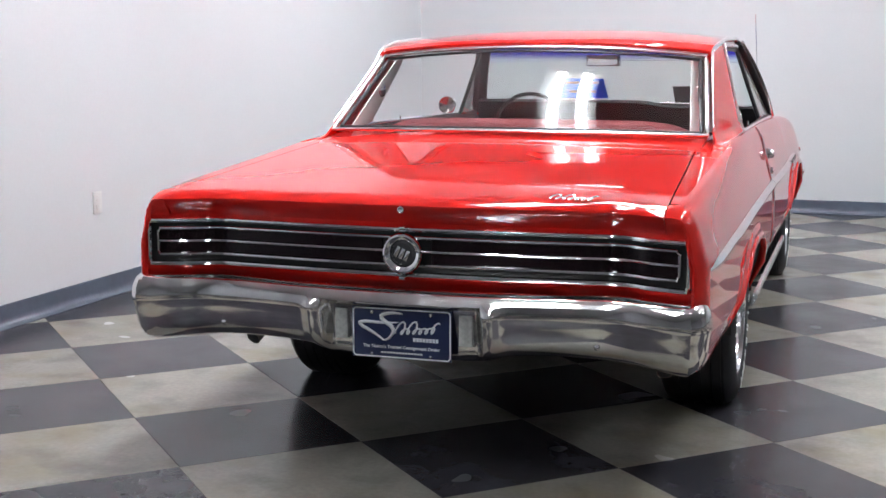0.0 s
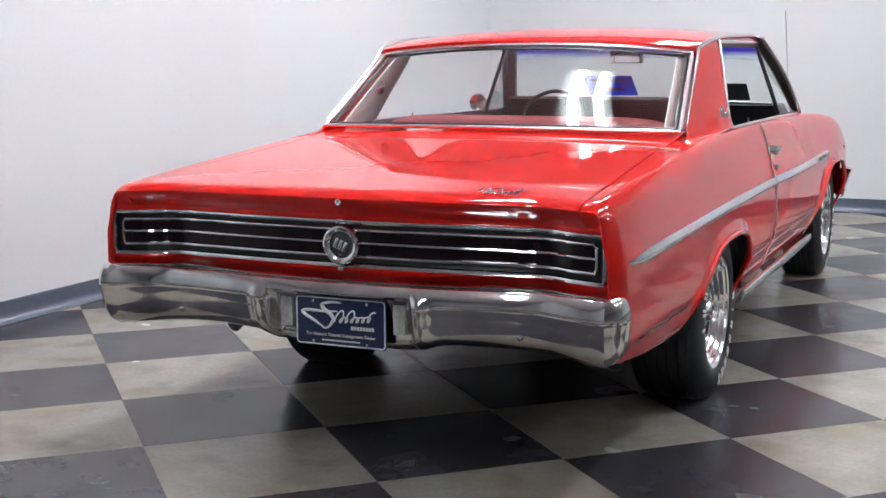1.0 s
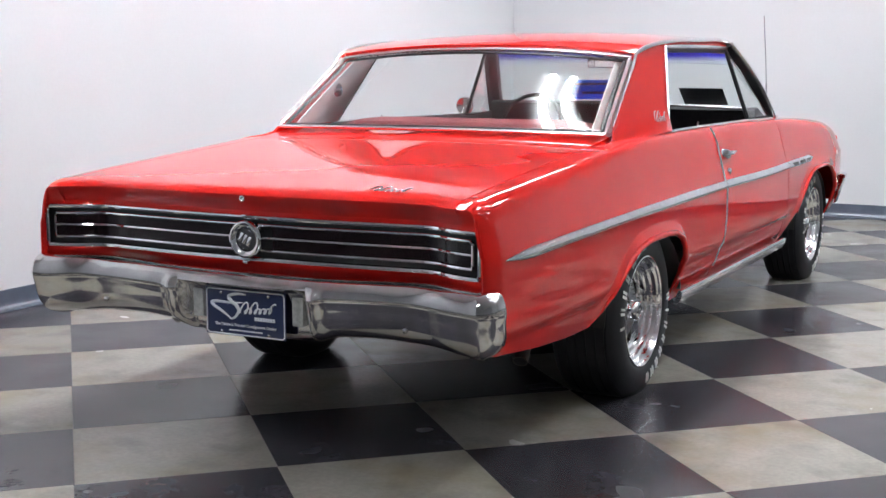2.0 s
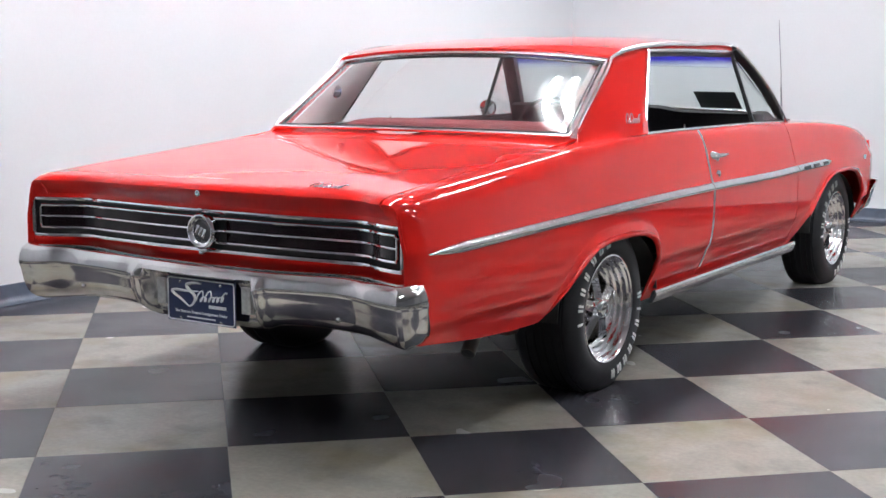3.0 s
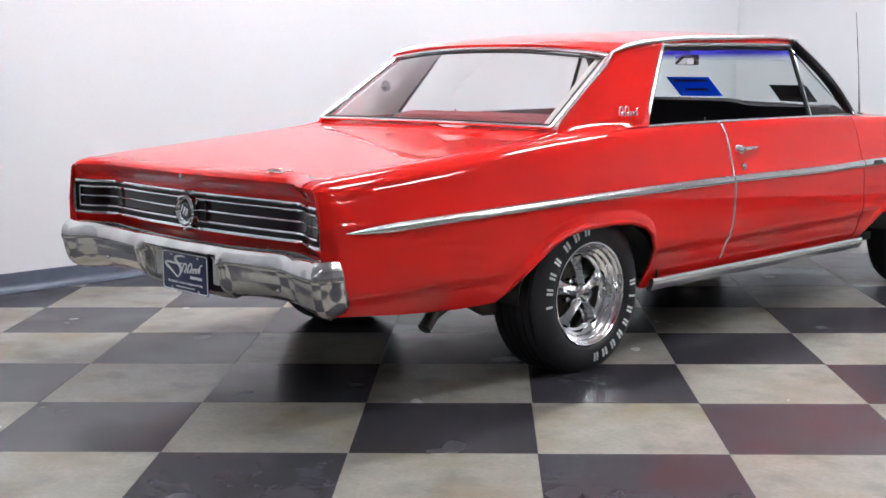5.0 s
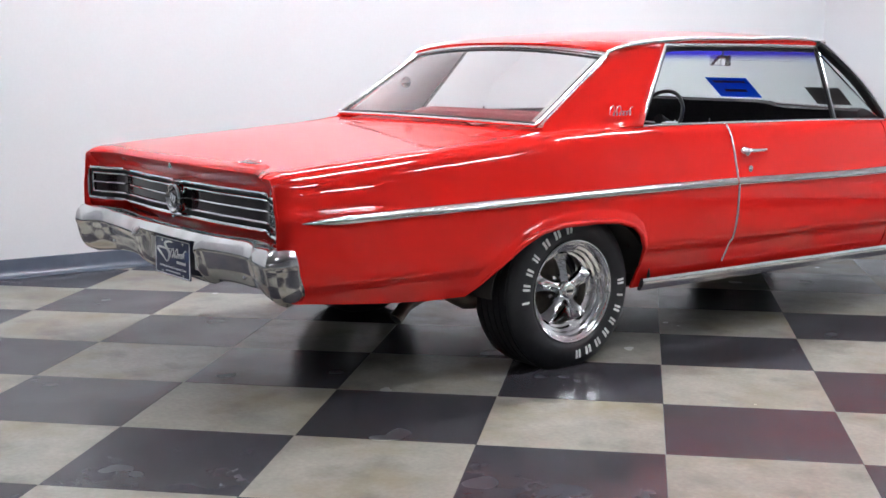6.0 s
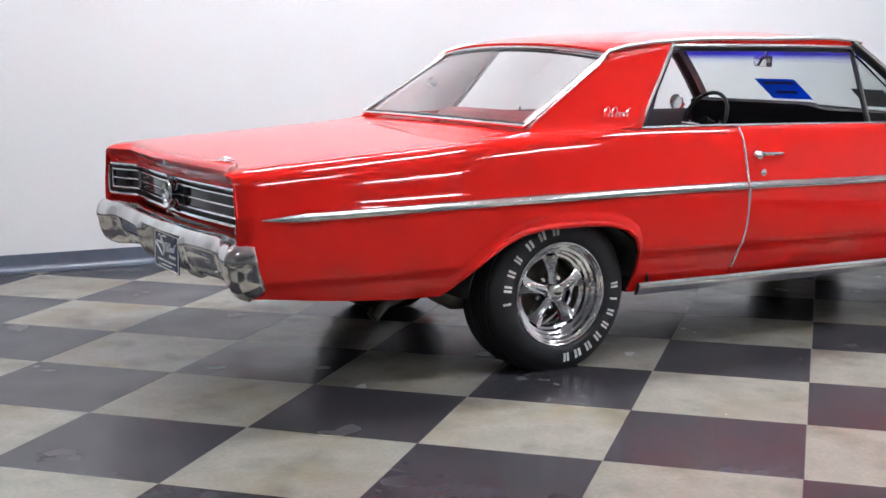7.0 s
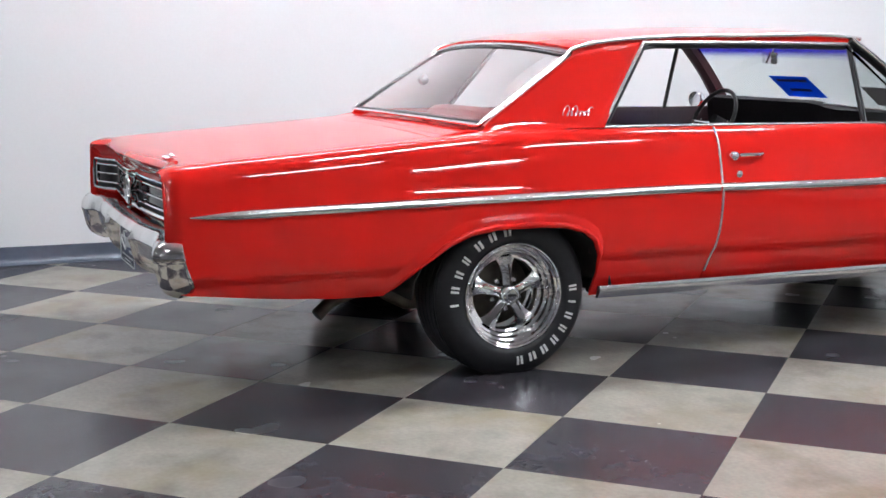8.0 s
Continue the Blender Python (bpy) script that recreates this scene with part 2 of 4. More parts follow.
baseboard((LEFT + 0.048, BACK, 0), (RIGHT - 0.048, BACK, 0), (0, 1, 0))

# wall outlet plate
outlet = tagged(part("wall_outlet", box(bmesh.new(), (LEFT, 0.93, 0.445), (LEFT + 0.008, 1.005, 0.56), 0.003), PLASTIC), "white plastic wall outlet plate", "outlet")
for z in (0.478, 0.526):
    part("socket", box(bmesh.new(), (LEFT + 0.008, 0.95, z - 0.014), (LEFT + 0.011, 0.985, z + 0.014), 0.002), PLASTIC, outlet)

# ceiling lights: twin fluorescent tubes that run along the car, long ones over it and short ones beyond
LONG_LIGHTS = [(-0.30, 3.60), (-0.30, -0.08)]
REAR_LIGHTS = [(-0.30, -3.76)]
SIDE_LIGHTS = [(2.2, y) for y in (2.99, 0.55)]
# the one at y -4.33 is unseen fill, added to brighten flank and wheel
SHORT_ROWS = [(4.6, (2.99, 0.55, -4.33)), (7.1, (2.99,))]
SHORT_LIGHTS = [(x, y) for x, ys in SHORT_ROWS for y in ys]
HALL_LIGHTS = [(x, y) for x in (1.4, 8.4) for y in (-11.6, -15.6)]


def ceiling_light(half, label, skirt, lamp):
    bm = bmesh.new()
    rows = []
    for y in (-half, half):
        rows.append([(-0.12, y, 0), (-0.24, y, 0.004 - skirt), (-0.233, y, -skirt), (-0.12, y, -0.045), (0.12, y, -0.045), (0.233, y, -skirt), (0.24, y, 0.004 - skirt), (0.12, y, 0)])
    verts = sheet(bm, rows, close_v=True)
    for row in verts:
        bm.faces.new(row)
    light = tagged(part("ceiling_light", bm, FIXTURE, angle=20), label, "ceiling light", "ceiling lights")
    for x in (-0.11, 0.11):
        part("tube", tube(bmesh.new(), [(x, 0.03 - half, -0.097), (x, half - 0.03, -0.097)], 0.042, sides=12), lamp, light, "glowing fluorescent tube")
        for y in (0.02 - half, half - 0.02):
            part("holder", box(bmesh.new(), (x - 0.045, y - 0.012, -0.142), (x + 0.045, y + 0.012, -0.03), 0.004), FIXTURE, light)
    return light


for half, skirt, lamp, label, spots in (
    (1.22, 0.139, TUBE, "long white twin tube fluorescent ceiling light", LONG_LIGHTS),
    (1.22, 0.139, DIM_TUBE, "long white twin tube ceiling light with dimmer tubes", REAR_LIGHTS),
    (0.61, 0.185, TUBE, "short white twin tube fluorescent ceiling light", SIDE_LIGHTS),
    (0.61, 0.185, DIM_TUBE, "short white twin tube ceiling light with dimmer tubes", SHORT_LIGHTS),
    (0.61, 0.06, DIM_TUBE, "bare white twin tube ceiling light further down the hall", HALL_LIGHTS),
):
    first_light = ceiling_light(half, label, skirt, lamp)
    first_light.matrix_basis = pose(*spots[0], TOP)
    for x, y in spots[1:]:
        copy_thing(first_light, pose(x, y, TOP))

# ---- the car: x to its right, y ahead, rear axle over the origin ----
car = tagged(new("car"), "red two-door hardtop coupe with chrome trim parked on checkered tiles", "car")
# it stands a degree askew of the walls
car.matrix_basis = pose(0.4, -1.355, 0, 0, 0, 1.15) @ pose(-0.4, 1.355, 0)

HALF_WIDTH = curve_at([(-1.40, 0.852), (-1.30, 0.862), (-1.2, 0.868), (-0.8, 0.878), (0.0, 0.888), (1.0, 0.898), (2.0, 0.906), (2.7, 0.909), (3.0, 0.911), (3.2, 0.911), (3.4, 0.905), (3.55, 0.892), (3.66, 0.865)])
FRONT_HALF = curve_at([(2.0, 0.73), (2.9, 0.73), (3.66, 0.73)])
SHOULDER = curve_at([(-1.40, 0.848), (-1.20, 0.866), (-0.9, 0.888), (-0.6, 0.909), (-0.3, 0.931), (0.0, 0.949), (0.25, 0.957), (0.5, 0.960), (1.0, 0.958), (1.9, 0.948), (2.6, 0.928), (3.0, 0.905), (3.33, 0.872), (3.5, 0.84), (3.6, 0.80), (3.66, 0.76)])
CROWN = curve_at([(-1.40, 0.0), (-1.1, 0.008), (-0.3, 0.018), (2.2, 0.02), (3.0, 0.02), (3.66, 0.05)])
REAR = curve_at([(0.0, -1.303), (0.3, -1.293), (0.52, -1.276), (0.62, -1.271), (0.66, -1.283), (0.70, -1.306), (0.74, -1.321), (0.83, -1.340), (0.90, -1.335)])
FENDER_END, LID_END = -1.258, -1.232
REAR_ARCH = [(-0.55, 0.352), (-0.50, 0.388), (-0.43, 0.450), (-0.30, 0.540), (-0.21, 0.577), (-0.10, 0.594), (0.08, 0.596), (0.20, 0.588), (0.285, 0.565), (0.333, 0.525), (0.357, 0.465), (0.364, 0.39), (0.366, 0.286)]
FRONT_ARCH = [(2.12, 0.30), (2.30, 0.45), (2.43, 0.555), (2.55, 0.62), (2.68, 0.650), (2.95, 0.655), (3.10, 0.635), (3.20, 0.59), (3.265, 0.51), (3.285, 0.42), (3.29, 0.34)]
QUARTER_BOTTOM = [(-1.40, 0.415), (-1.25, 0.402), (-0.98, 0.372), (-0.73, 0.354)]
BOTTOM = linear_at(QUARTER_BOTTOM + REAR_ARCH + [(0.37, 0.286), (2.11, 0.286)] + FRONT_ARCH + [(3.30, 0.33), (3.66, 0.38)])
LOWER_INSET = curve_at([(0.26, 0.082), (0.33, 0.054), (0.38, 0.0325), (0.415, 0.0225), (0.434, 0.0188), (0.448, 0.0105), (0.462, 0.003), (0.485, 0.0), (0.58, -0.002), (0.70, 0.0)])


TOP_IN = 0.094
LEAN_IN = linear_at([(-1.4, 0.035), (-0.3, 0.055), (0.5, 0.064), (2.4, 0.064), (3.7, 0.04)])


def in_arch(y):
    return -0.55 < y < 0.366 or 2.12 < y < 3.29


def inset(y, z):
    if z <= 0.70:
        return LOWER_INSET(z)
    f = (z - 0.70) / (SHOULDER(y) - 0.70)
    f = min(1.0, f)
    lean = LEAN_IN(y)
    return lean * ((f + 0.04) ** 0.75 - 0.0894) / 0.9405 + (TOP_IN - lean) * (1 - math.sqrt(1 - f**5))


def side_point(y, z, out=0.0):
    """A point of the right flank."""
    x = HALF_WIDTH(y) - inset(y, z) + out
    low = BOTTOM(y)
    if in_arch(y) and z - low < 0.045:
        x += 0.012 * (1 - (z - low) / 0.045) ** 0.6 * min(1.0, max(0.0, (z - 0.33) / 0.12))
    return (x, y, z)


ROW_FRACTIONS = [0, 0.05, 0.12, 0.18, 0.22, 0.26, 0.30, 0.34, 0.38, 0.42, 0.46, 0.52, 0.60, 0.70, 0.80, 0.90, 1.0]
UPPER_FRACTIONS = [0.06, 0.12, 0.18, 0.24, 0.30, 0.37, 0.44, 0.51, 0.58, 0.65, 0.71, 0.77, 0.82, 0.865, 0.90, 0.93, 0.953, 0.97, 0.983, 0.993, 1.0]
WAIST = 0.668


def section_heights(low, high):
    """Heights from the lower edge to the shoulder, level along the car above the waist."""
    waist = max(WAIST, low + 0.004)
    return [low + (waist - low) * f for f in ROW_FRACTIONS] + [waist + (high - waist) * f for f in UPPER_FRACTIONS]


def flank(y0, y1, extra, cut=None, count=None):
    """Columns of points from the lower edge to the shoulder; cut(z) moves an end to a curved panel gap."""
    ys = sorted(set(steps(y0, y1, count or max(8, int((y1 - y0) / 0.05))) + [y for y in extra if y0 < y < y1]))
    rows = []
    for y in ys:
        low, high = BOTTOM(y), SHOULDER(y)
        rows.append([side_point(y, z) for z in section_heights(low, high)])
    return ys, rows


def deck_z(x, y):
    edge = HALF_WIDTH(y) - TOP_IN
    return SHOULDER(y) + CROWN(y) * (1 - (min(abs(x), edge) / edge) ** 2) ** 0.8


ARCH_YS = [y for y, _ in REAR_ARCH + FRONT_ARCH] + steps(0.30, 0.366, 12) + steps(3.2, 3.29, 12) + [0.37, 3.296]
DOOR_REAR = curve_at([(0.28, 0.872), (0.37, 0.888), (0.55, 0.930), (0.72, 0.942), (0.82, 0.945), (0.93, 0.942), (0.98, 0.936)])
DOOR_FRONT = 2.085
LID_FRONT = -0.30
LID_HALF = 0.748


def lid_half(y):
    return 0.700 + 0.048 * min(1.0, max(0.0, (LID_FRONT - y) / 1.0))



def skewed(rows, end, gap):
    """Pulls the last (end 1) or first (end 0) columns of a flank to the door's curved gap."""
    out = [list(r) for r in rows]
    n = len(rows)
    for k in range(n):
        w = (k / (n - 1) if end else 1 - k / (n - 1)) ** 3
        for j, (x, y, z) in enumerate(rows[k]):
            base = rows[-1 if end else 0][j][1]
            ny = y + w * (DOOR_REAR(z) + gap - base)
            out[k][j] = side_point(ny, z) if not in_arch(y) else (x, ny if w > 0.2 else y, z)
    return out


END_Y = REAR(0.84) - 0.018


def end_drop(t):
    return 0.55 * t**2 + 0.45 * t**4


def end_section(t):
    """The flank's section where it rolls in at the fender end, t from 0 to 1."""
    drop = end_drop(t)
    y = FENDER_END + (END_Y - FENDER_END) * t
    low, high = BOTTOM(FENDER_END) + 0.05 * drop, SHOULDER(FENDER_END)
    out = []
    for z0 in section_heights(low, high):
        f = (z0 - low) / (high - low)
        x, _, z = side_point(FENDER_END, z0)
        out.append((x - 0.034 * drop * (1 - f**9), y, z - 0.026 * drop * f**3))
    return out


for side in (1, -1):
    bm = bmesh.new()
    ys, rows = flank(FENDER_END, 0.885, ARCH_YS)
    rows = skewed(rows, 1, -0.003)
    sheet(bm, [[mirror_x(p, side) for p in r] for r in rows])
    # strip on top, from the shoulder in to the trunk lid or the roof pillar
    top = []
    for y in steps(FENDER_END, 0.42, 40):
        edge = HALF_WIDTH(y) - TOP_IN
        inner = lid_half(y) + 0.005
        top.append([((edge + (inner - edge) * t) * side, y, deck_z(edge + (inner - edge) * t, y)) for t in steps(0, 1, 5)])
    sheet(bm, top)
    ends = [end_section(t) for t in steps(0, 1, 8)]
    sheet(bm, [[mirror_x(p, side) for p in ring] for ring in ends])
    rows = []
    for k, t in enumerate(steps(0, 1, 8)):
        x1, y, z1 = ends[k][-1]
        mid = deck_z(LID_HALF, FENDER_END) - 0.026 * end_drop(t)
        rows.append([((LID_HALF + 0.003 + (x1 - LID_HALF - 0.003) * u) * side, y - 0.004 * (1 - u) * t, mid + (z1 - mid) * u) for u in steps(0, 1, 5)])
    sheet(bm, rows)
    # rear face of the fender end, from its rolled edge in to the lid and down to the bumper
    ring = ends[-1]
    outline = [(LID_HALF + 0.003, ring[-1][2])] + [(p[0], p[2]) for p in reversed(ring) if p[2] > 0.46 and p[0] > LID_HALF + 0.004]
    edge = []
    for (xa, za), (xb, zb) in zip(outline, outline[1:]):
        edge += [(xa + (xb - xa) * k / 4, za + (zb - za) * k / 4) for k in range(4)]
    edge.append(outline[-1])
    rows = []
    for x, z in edge:
        tx, tz = min(x - 0.003, 0.824) if z < 0.80 else x, min(z, 0.778)
        base = REAR(min(tx, 0.84)) + 0.001
        col = []
        for v in steps(0, 1, 10):
            ease = v * v * (3 - 2 * v)
            col.append(((x + (tx - x) * v) * side, END_Y + (base - END_Y) * ease, z + (tz - z) * v))
        rows.append(col)
    sheet(bm, rows)
    quarter = solid(part("quarter_panel", bm, RED, car, "glossy red rear quarter panel"), 0.008)

    bm = bmesh.new()
    ys, rows = flank(0.89, DOOR_FRONT - 0.003, [])
    rows = skewed(rows, 0, 0.003)
    sheet(bm, [[mirror_x(p, side) for p in r] for r in rows])
    belt = [[((HALF_WIDTH(y) - TOP_IN + (0.80 - HALF_WIDTH(y) + TOP_IN) * t) * side, y, SHOULDER(y) + 0.004 * t) for t in steps(0, 1, 4)] for y in steps(0.89, DOOR_FRONT - 0.003, 20)]
    sheet(bm, belt)
    door = solid(part("door", bm, RED, car, "red door with its window wound down"), 0.008)

    bm = bmesh.new()
    ys, rows = flank(DOOR_FRONT + 0.003, 3.66, ARCH_YS)
    sheet(bm, [[mirror_x(p, side) for p in r] for r in rows])
    top = [[((HALF_WIDTH(y) - TOP_IN + (FRONT_HALF(y) - HALF_WIDTH(y) + TOP_IN) * t) * side, y, deck_z(HALF_WIDTH(y) - TOP_IN + (FRONT_HALF(y) - HALF_WIDTH(y) + TOP_IN) * t, y)) for t in steps(0, 1, 5)] for y in steps(DOOR_FRONT + 0.003, 3.66, 30)]
    sheet(bm, top)
    solid(part("front_fender", bm, RED, car, "glossy red front fender"), 0.008)

    # rolled lips of the wheel arches
    for arch in (REAR_ARCH, FRONT_ARCH):
        lip = [(mirror_x((side_point(y, max(z, BOTTOM(y)))[0] - 0.003, y, z + 0.002), side)) for y, z in arch if z > 0.335]
        part("arch_lip", tube(bmesh.new(), lip, [min(0.012, 0.003 + 0.06 * max(0.0, p[2] - 0.34)) for p in lip], sides=12), RED, car)

    # side trim: a spear from the fender end to the front wheel
    TRIM = curve_at([(-1.27, 0.685), (-0.73, 0.696), (-0.05, 0.706), (0.9, 0.713), (1.77, 0.708), (2.1, 0.712), (2.65, 0.716)])
    for y0, y1 in ((-1.275, 0.926), (0.934, 2.08), (2.09, 2.66)):
        bm = bmesh.new()
        rows = []
        for y in steps(y0, y1, 40):
            grow = min(1.0, 0.12 + (y + 1.275) / 0.16)
            fade = min(1.0, 0.3 + (2.66 - y) / 0.1)
            h = 0.0165 * grow * fade
            z = TRIM(y)
            rows.append([mirror_x(side_point(y, z + h * v, 0.001 + o * min(grow, fade)), side) for v, o in ((1, 0), (0.85, 0.007), (0.35, 0.012), (-0.1, 0.013), (-0.55, 0.010), (-0.9, 0.006), (-1, 0))])
        verts = sheet(bm, rows)
        bm.faces.new(verts[0])
        bm.faces.new(verts[-1])
        part("side_trim", bm, BRUSHED, car, "bright metal side spear")
    for k in range(3):
        y = 2.17 + 0.16 * k
        z = TRIM(y)
        bm = bmesh.new()
        sheet(bm, [[mirror_x(side_point(yy, z + dz, 0.0145), side) for dz in (-0.008, 0.008)] for yy in (y, y + 0.09)])
        solid(part("vent", bm, BLACK, car, "dark fender vent opening"), 0.003)

    # bright sill moulding
    bm = bmesh.new()
    rows = []
    for y in steps(0.372, 2.115, 30):
        x = HALF_WIDTH(y) - 0.018
        rows.append([mirror_x(p, side) for p in ((x - 0.008, y, 0.333), (x + 0.004, y, 0.332), (x + 0.008, y, 0.322), (x + 0.004, y, 0.30), (x - 0.012, y, 0.279), (x - 0.03, y, 0.279))])
    verts = sheet(bm, rows, close_v=True)
    for row in (verts[0], verts[-1]):
        bm.faces.new(row)
    part("sill_moulding", bm, STAINLESS, car, "bright metal sill moulding")

    # door handle and lock
    hx = side_point(1.01, 0.838)[0] - 0.002
    bm = bmesh.new()
    tube(bm, [mirror_x((hx + o, y, 0.842), side) for o, y in ((0.004, 1.165), (0.020, 1.14), (0.026, 1.08), (0.026, 1.03))], [0.006, 0.008, 0.009, 0.010], sides=8)
    handle = part("door_handle", bm, CHROME, door, "chrome door handle")
    bm = bmesh.new()
    lathe(bm, [(0.0, 0.024), (0.012, 0.024), (0.030, 0.018), (0.034, 0.012), (0.036, 0.0001)], 20, Matrix.Translation((hx * side, 1.005, 0.838)) @ Matrix.Diagonal((side, 1, 1, 1)))
    part("push_button", bm, CHROME, handle)
    bm = bmesh.new()
    lx = side_point(1.03, 0.762)[0]
    lathe(bm, [(0.0, 0.016), (0.008, 0.015), (0.011, 0.010), (0.012, 0.0001)], 20, Matrix.Translation((lx * side, 1.03, 0.762)) @ Matrix.Diagonal((side, 1, 1, 1)))
    part("door_lock", bm, CHROME, door, "round chrome door lock")
    # bright strip down the door's rear edge
    bm = bmesh.new()
    tube(bm, [mirror_x(side_point(DOOR_REAR(z) + 0.001, z, 0.001), side) for z in steps(0.36, SHOULDER(0.9) - 0.004, 24)], 0.0055, sides=8)
    part("door_edge_guard", bm, STAINLESS, door, "thin chrome door edge guard")

# hood, cowl and trunk lid
bm = bmesh.new()
sheet(bm, [[(x, y, deck_z(x, y) + 0.012 * math.exp(-((x / 0.12) ** 2))) for x in (FRONT_HALF(y) * u - 0.004 * u for u in steps(-1, 1, 33))] for y in steps(2.50, 3.655, 28)])
solid(part("hood", bm, RED, car, "glossy red hood"), 0.012)
bm = bmesh.new()
sheet(bm, [[(x, y, deck_z(x, y) - 0.004) for x in steps(-0.75, 0.75, 15)] for y in steps(2.15, 2.494, 5)])
solid(part("cowl", bm, RED, car, "red cowl panel"), 0.01)

bm = bmesh.new()
rows = []
NX = 81
for y in steps(LID_FRONT, LID_END, 60):
    rows.append([(x, y, deck_z(x, y)) for x in steps(-lid_half(y), lid_half(y), NX)])
# trailing edge: rolls over and tucks under above the lamp panel
for t, dz in ((0.35, -0.003), (0.7, -0.009), (0.92, -0.018), (1.0, -0.028)):
    row = []
    for x in steps(-LID_HALF, LID_HALF, NX):
        yr = REAR(abs(x)) - 0.042
        row.append((x, LID_END + (yr - LID_END) * t, deck_z(x, LID_END) + dz))
    rows.append(row)
for dy, z in ((-0.037, 0.828), (-0.016, 0.812), (-0.002, 0.798), (0.005, 0.785), (0.008, 0.778)):
    rows.append([(x, REAR(abs(x)) + dy, z) for x in steps(-LID_HALF, LID_HALF, NX)])
sheet(bm, rows)
lid = solid(part("trunk_lid", bm, RED, car, "glossy red trunk lid"), 0.01)
bm = bmesh.new()
sheet(bm, [[(x, y, deck_z(x, y) - 0.001 + 0.012 * (y - LID_FRONT - 0.006) / 0.24) for x in steps(-0.712, 0.712, 31)] for y in steps(LID_FRONT + 0.006, -0.03, 8)])
solid(part("rear_deck_panel", bm, RED, car, "red panel below the rear window"), 0.01)

# lamp panel: body-coloured surround, recessed black grille, bright frames and bars
bm = bmesh.new()
sheet(bm, [[(x * wide, REAR(abs(x) * wide) + 0.004 + dy, z) for x in steps(-0.832, 0.832, 101)] for z, dy, wide in ((0.785, 0.0, 0.97), (0.768, 0.0, 0.99), (0.767, 0.02, 0.99), (0.633, 0.02, 1.0), (0.632, 0.0, 1.0), (0.622, 0.003, 1.0), (0.608, 0.014, 1.0), (0.592, 0.032, 1.0), (0.575, 0.050, 1.0))])
panel = part("rear_panel", bm, RED, car, "red rear panel round the lamp band")
bm = bmesh.new()
sheet(bm, [[(x, REAR(abs(x)) + 0.016, z) for x in steps(-0.832, 0.832, 101)] for z in (0.636, 0.70, 0.764)])
grille = solid(part("lamp_band", bm, BLACK, car, "black full-width tail lamp band"), 0.006)


def band_loop(half, low, high, out):
    xs = steps(-half, half, 101)
    r = 0.010
    loop = [(x, REAR(abs(x)) - out, high) for x in xs]
    loop += [(half + r * 0.7, REAR(half) - out, high - r), (half + r * 0.7, REAR(half) - out, low + r)]
    loop += [(x, REAR(abs(x)) - out, low) for x in reversed(xs)]
    loop += [(-half - r * 0.7, REAR(half) - out, low + r), (-half - r * 0.7, REAR(half) - out, high - r)]
    return loop


part("outer_frame", tube(bmesh.new(), band_loop(0.808, 0.635, 0.766, 0.002), 0.0075, True, 8), CHROME, grille, "chrome outer frame")
part("inner_frame", tube(bmesh.new(), band_loop(0.782, 0.662, 0.742, -0.002), 0.0050, True, 8), CHROME, grille, "chrome inner frame")
part("bar", tube(bmesh.new(), [(x, REAR(abs(x)) + 0.003, 0.7025) for x in steps(-0.79, 0.79, 101)], 0.0035, sides=6), CHROME, grille, "thin chrome bar")
for side in (1, -1):
    for span in ((0.663, 0.7005), (0.7045, 0.741)):
        bm = bmesh.new()
        verts = sheet(bm, [[(x * side, REAR(x) + dy, z) for dy, z in ((0.008, span[0]), (0.008, span[1]), (0.013, span[1]), (0.013, span[0]))] for x in steps(0.075, 0.787, 40)], close_v=True)
        for row in (verts[0], verts[-1]):
            bm.faces.new(row)
        part("lamp_lens", bm, LENS, grille, "dark red tail lamp lens")
spin = Matrix.Translation((0, REAR(0), 0.700)) @ Matrix.Rotation(radians(-90), 4, "Z")
bm = bmesh.new()
lathe(bm, [(-0.005, 0.053), (0.016, 0.054), (0.022, 0.059), (0.030, 0.060), (0.035, 0.057), (0.037, 0.052), (0.034, 0.044), (0.027, 0.037), (0.022, 0.036)], 40, spin)
emblem = part("emblem", bm, CHROME, grille, "round chrome emblem")
bm = bmesh.new()
lathe(bm, [(0.022, 0.0355), (0.027, 0.030), (0.029, 0.0001)], 32, spin)
part("emblem_face", bm, material("smoked_face", (0.05, 0.05, 0.055), 0.2, coat=1.0), emblem, "smoked grey emblem face")
bm = bmesh.new()
for k in (-1, 0, 1):
    box(bm, (-0.006, -0.033, -0.016), (0.006, -0.027, 0.016), 0.002, Matrix.Translation((0.0145 * k, REAR(0), 0.700 - 0.006 * k)) @ Matrix.Rotation(radians(24), 4, "Y"))
part("emblem_shield", bm, CHROME, emblem, "silver shield shapes")
for z in (0.773, 0.629):
    part("emblem_bracket", box(bmesh.new(), (-0.009, REAR(0) - 0.034, z - 0.005), (0.009, REAR(0) + 0.003, z + 0.005), 0.002), CHROME, emblem)
bm = bmesh.new()
lathe(bm, [(0.0, 0.011), (0.005, 0.010), (0.006, 0.007), (0.004, 0.004), (0.004, 0.0001)], 20, Matrix.Translation((0, REAR(0) - 0.038, 0.828)) @ Matrix.Rotation(radians(-90), 4, "Z"))
part("trunk_lock", bm, WORN_CHROME, lid, "round chrome trunk lock")


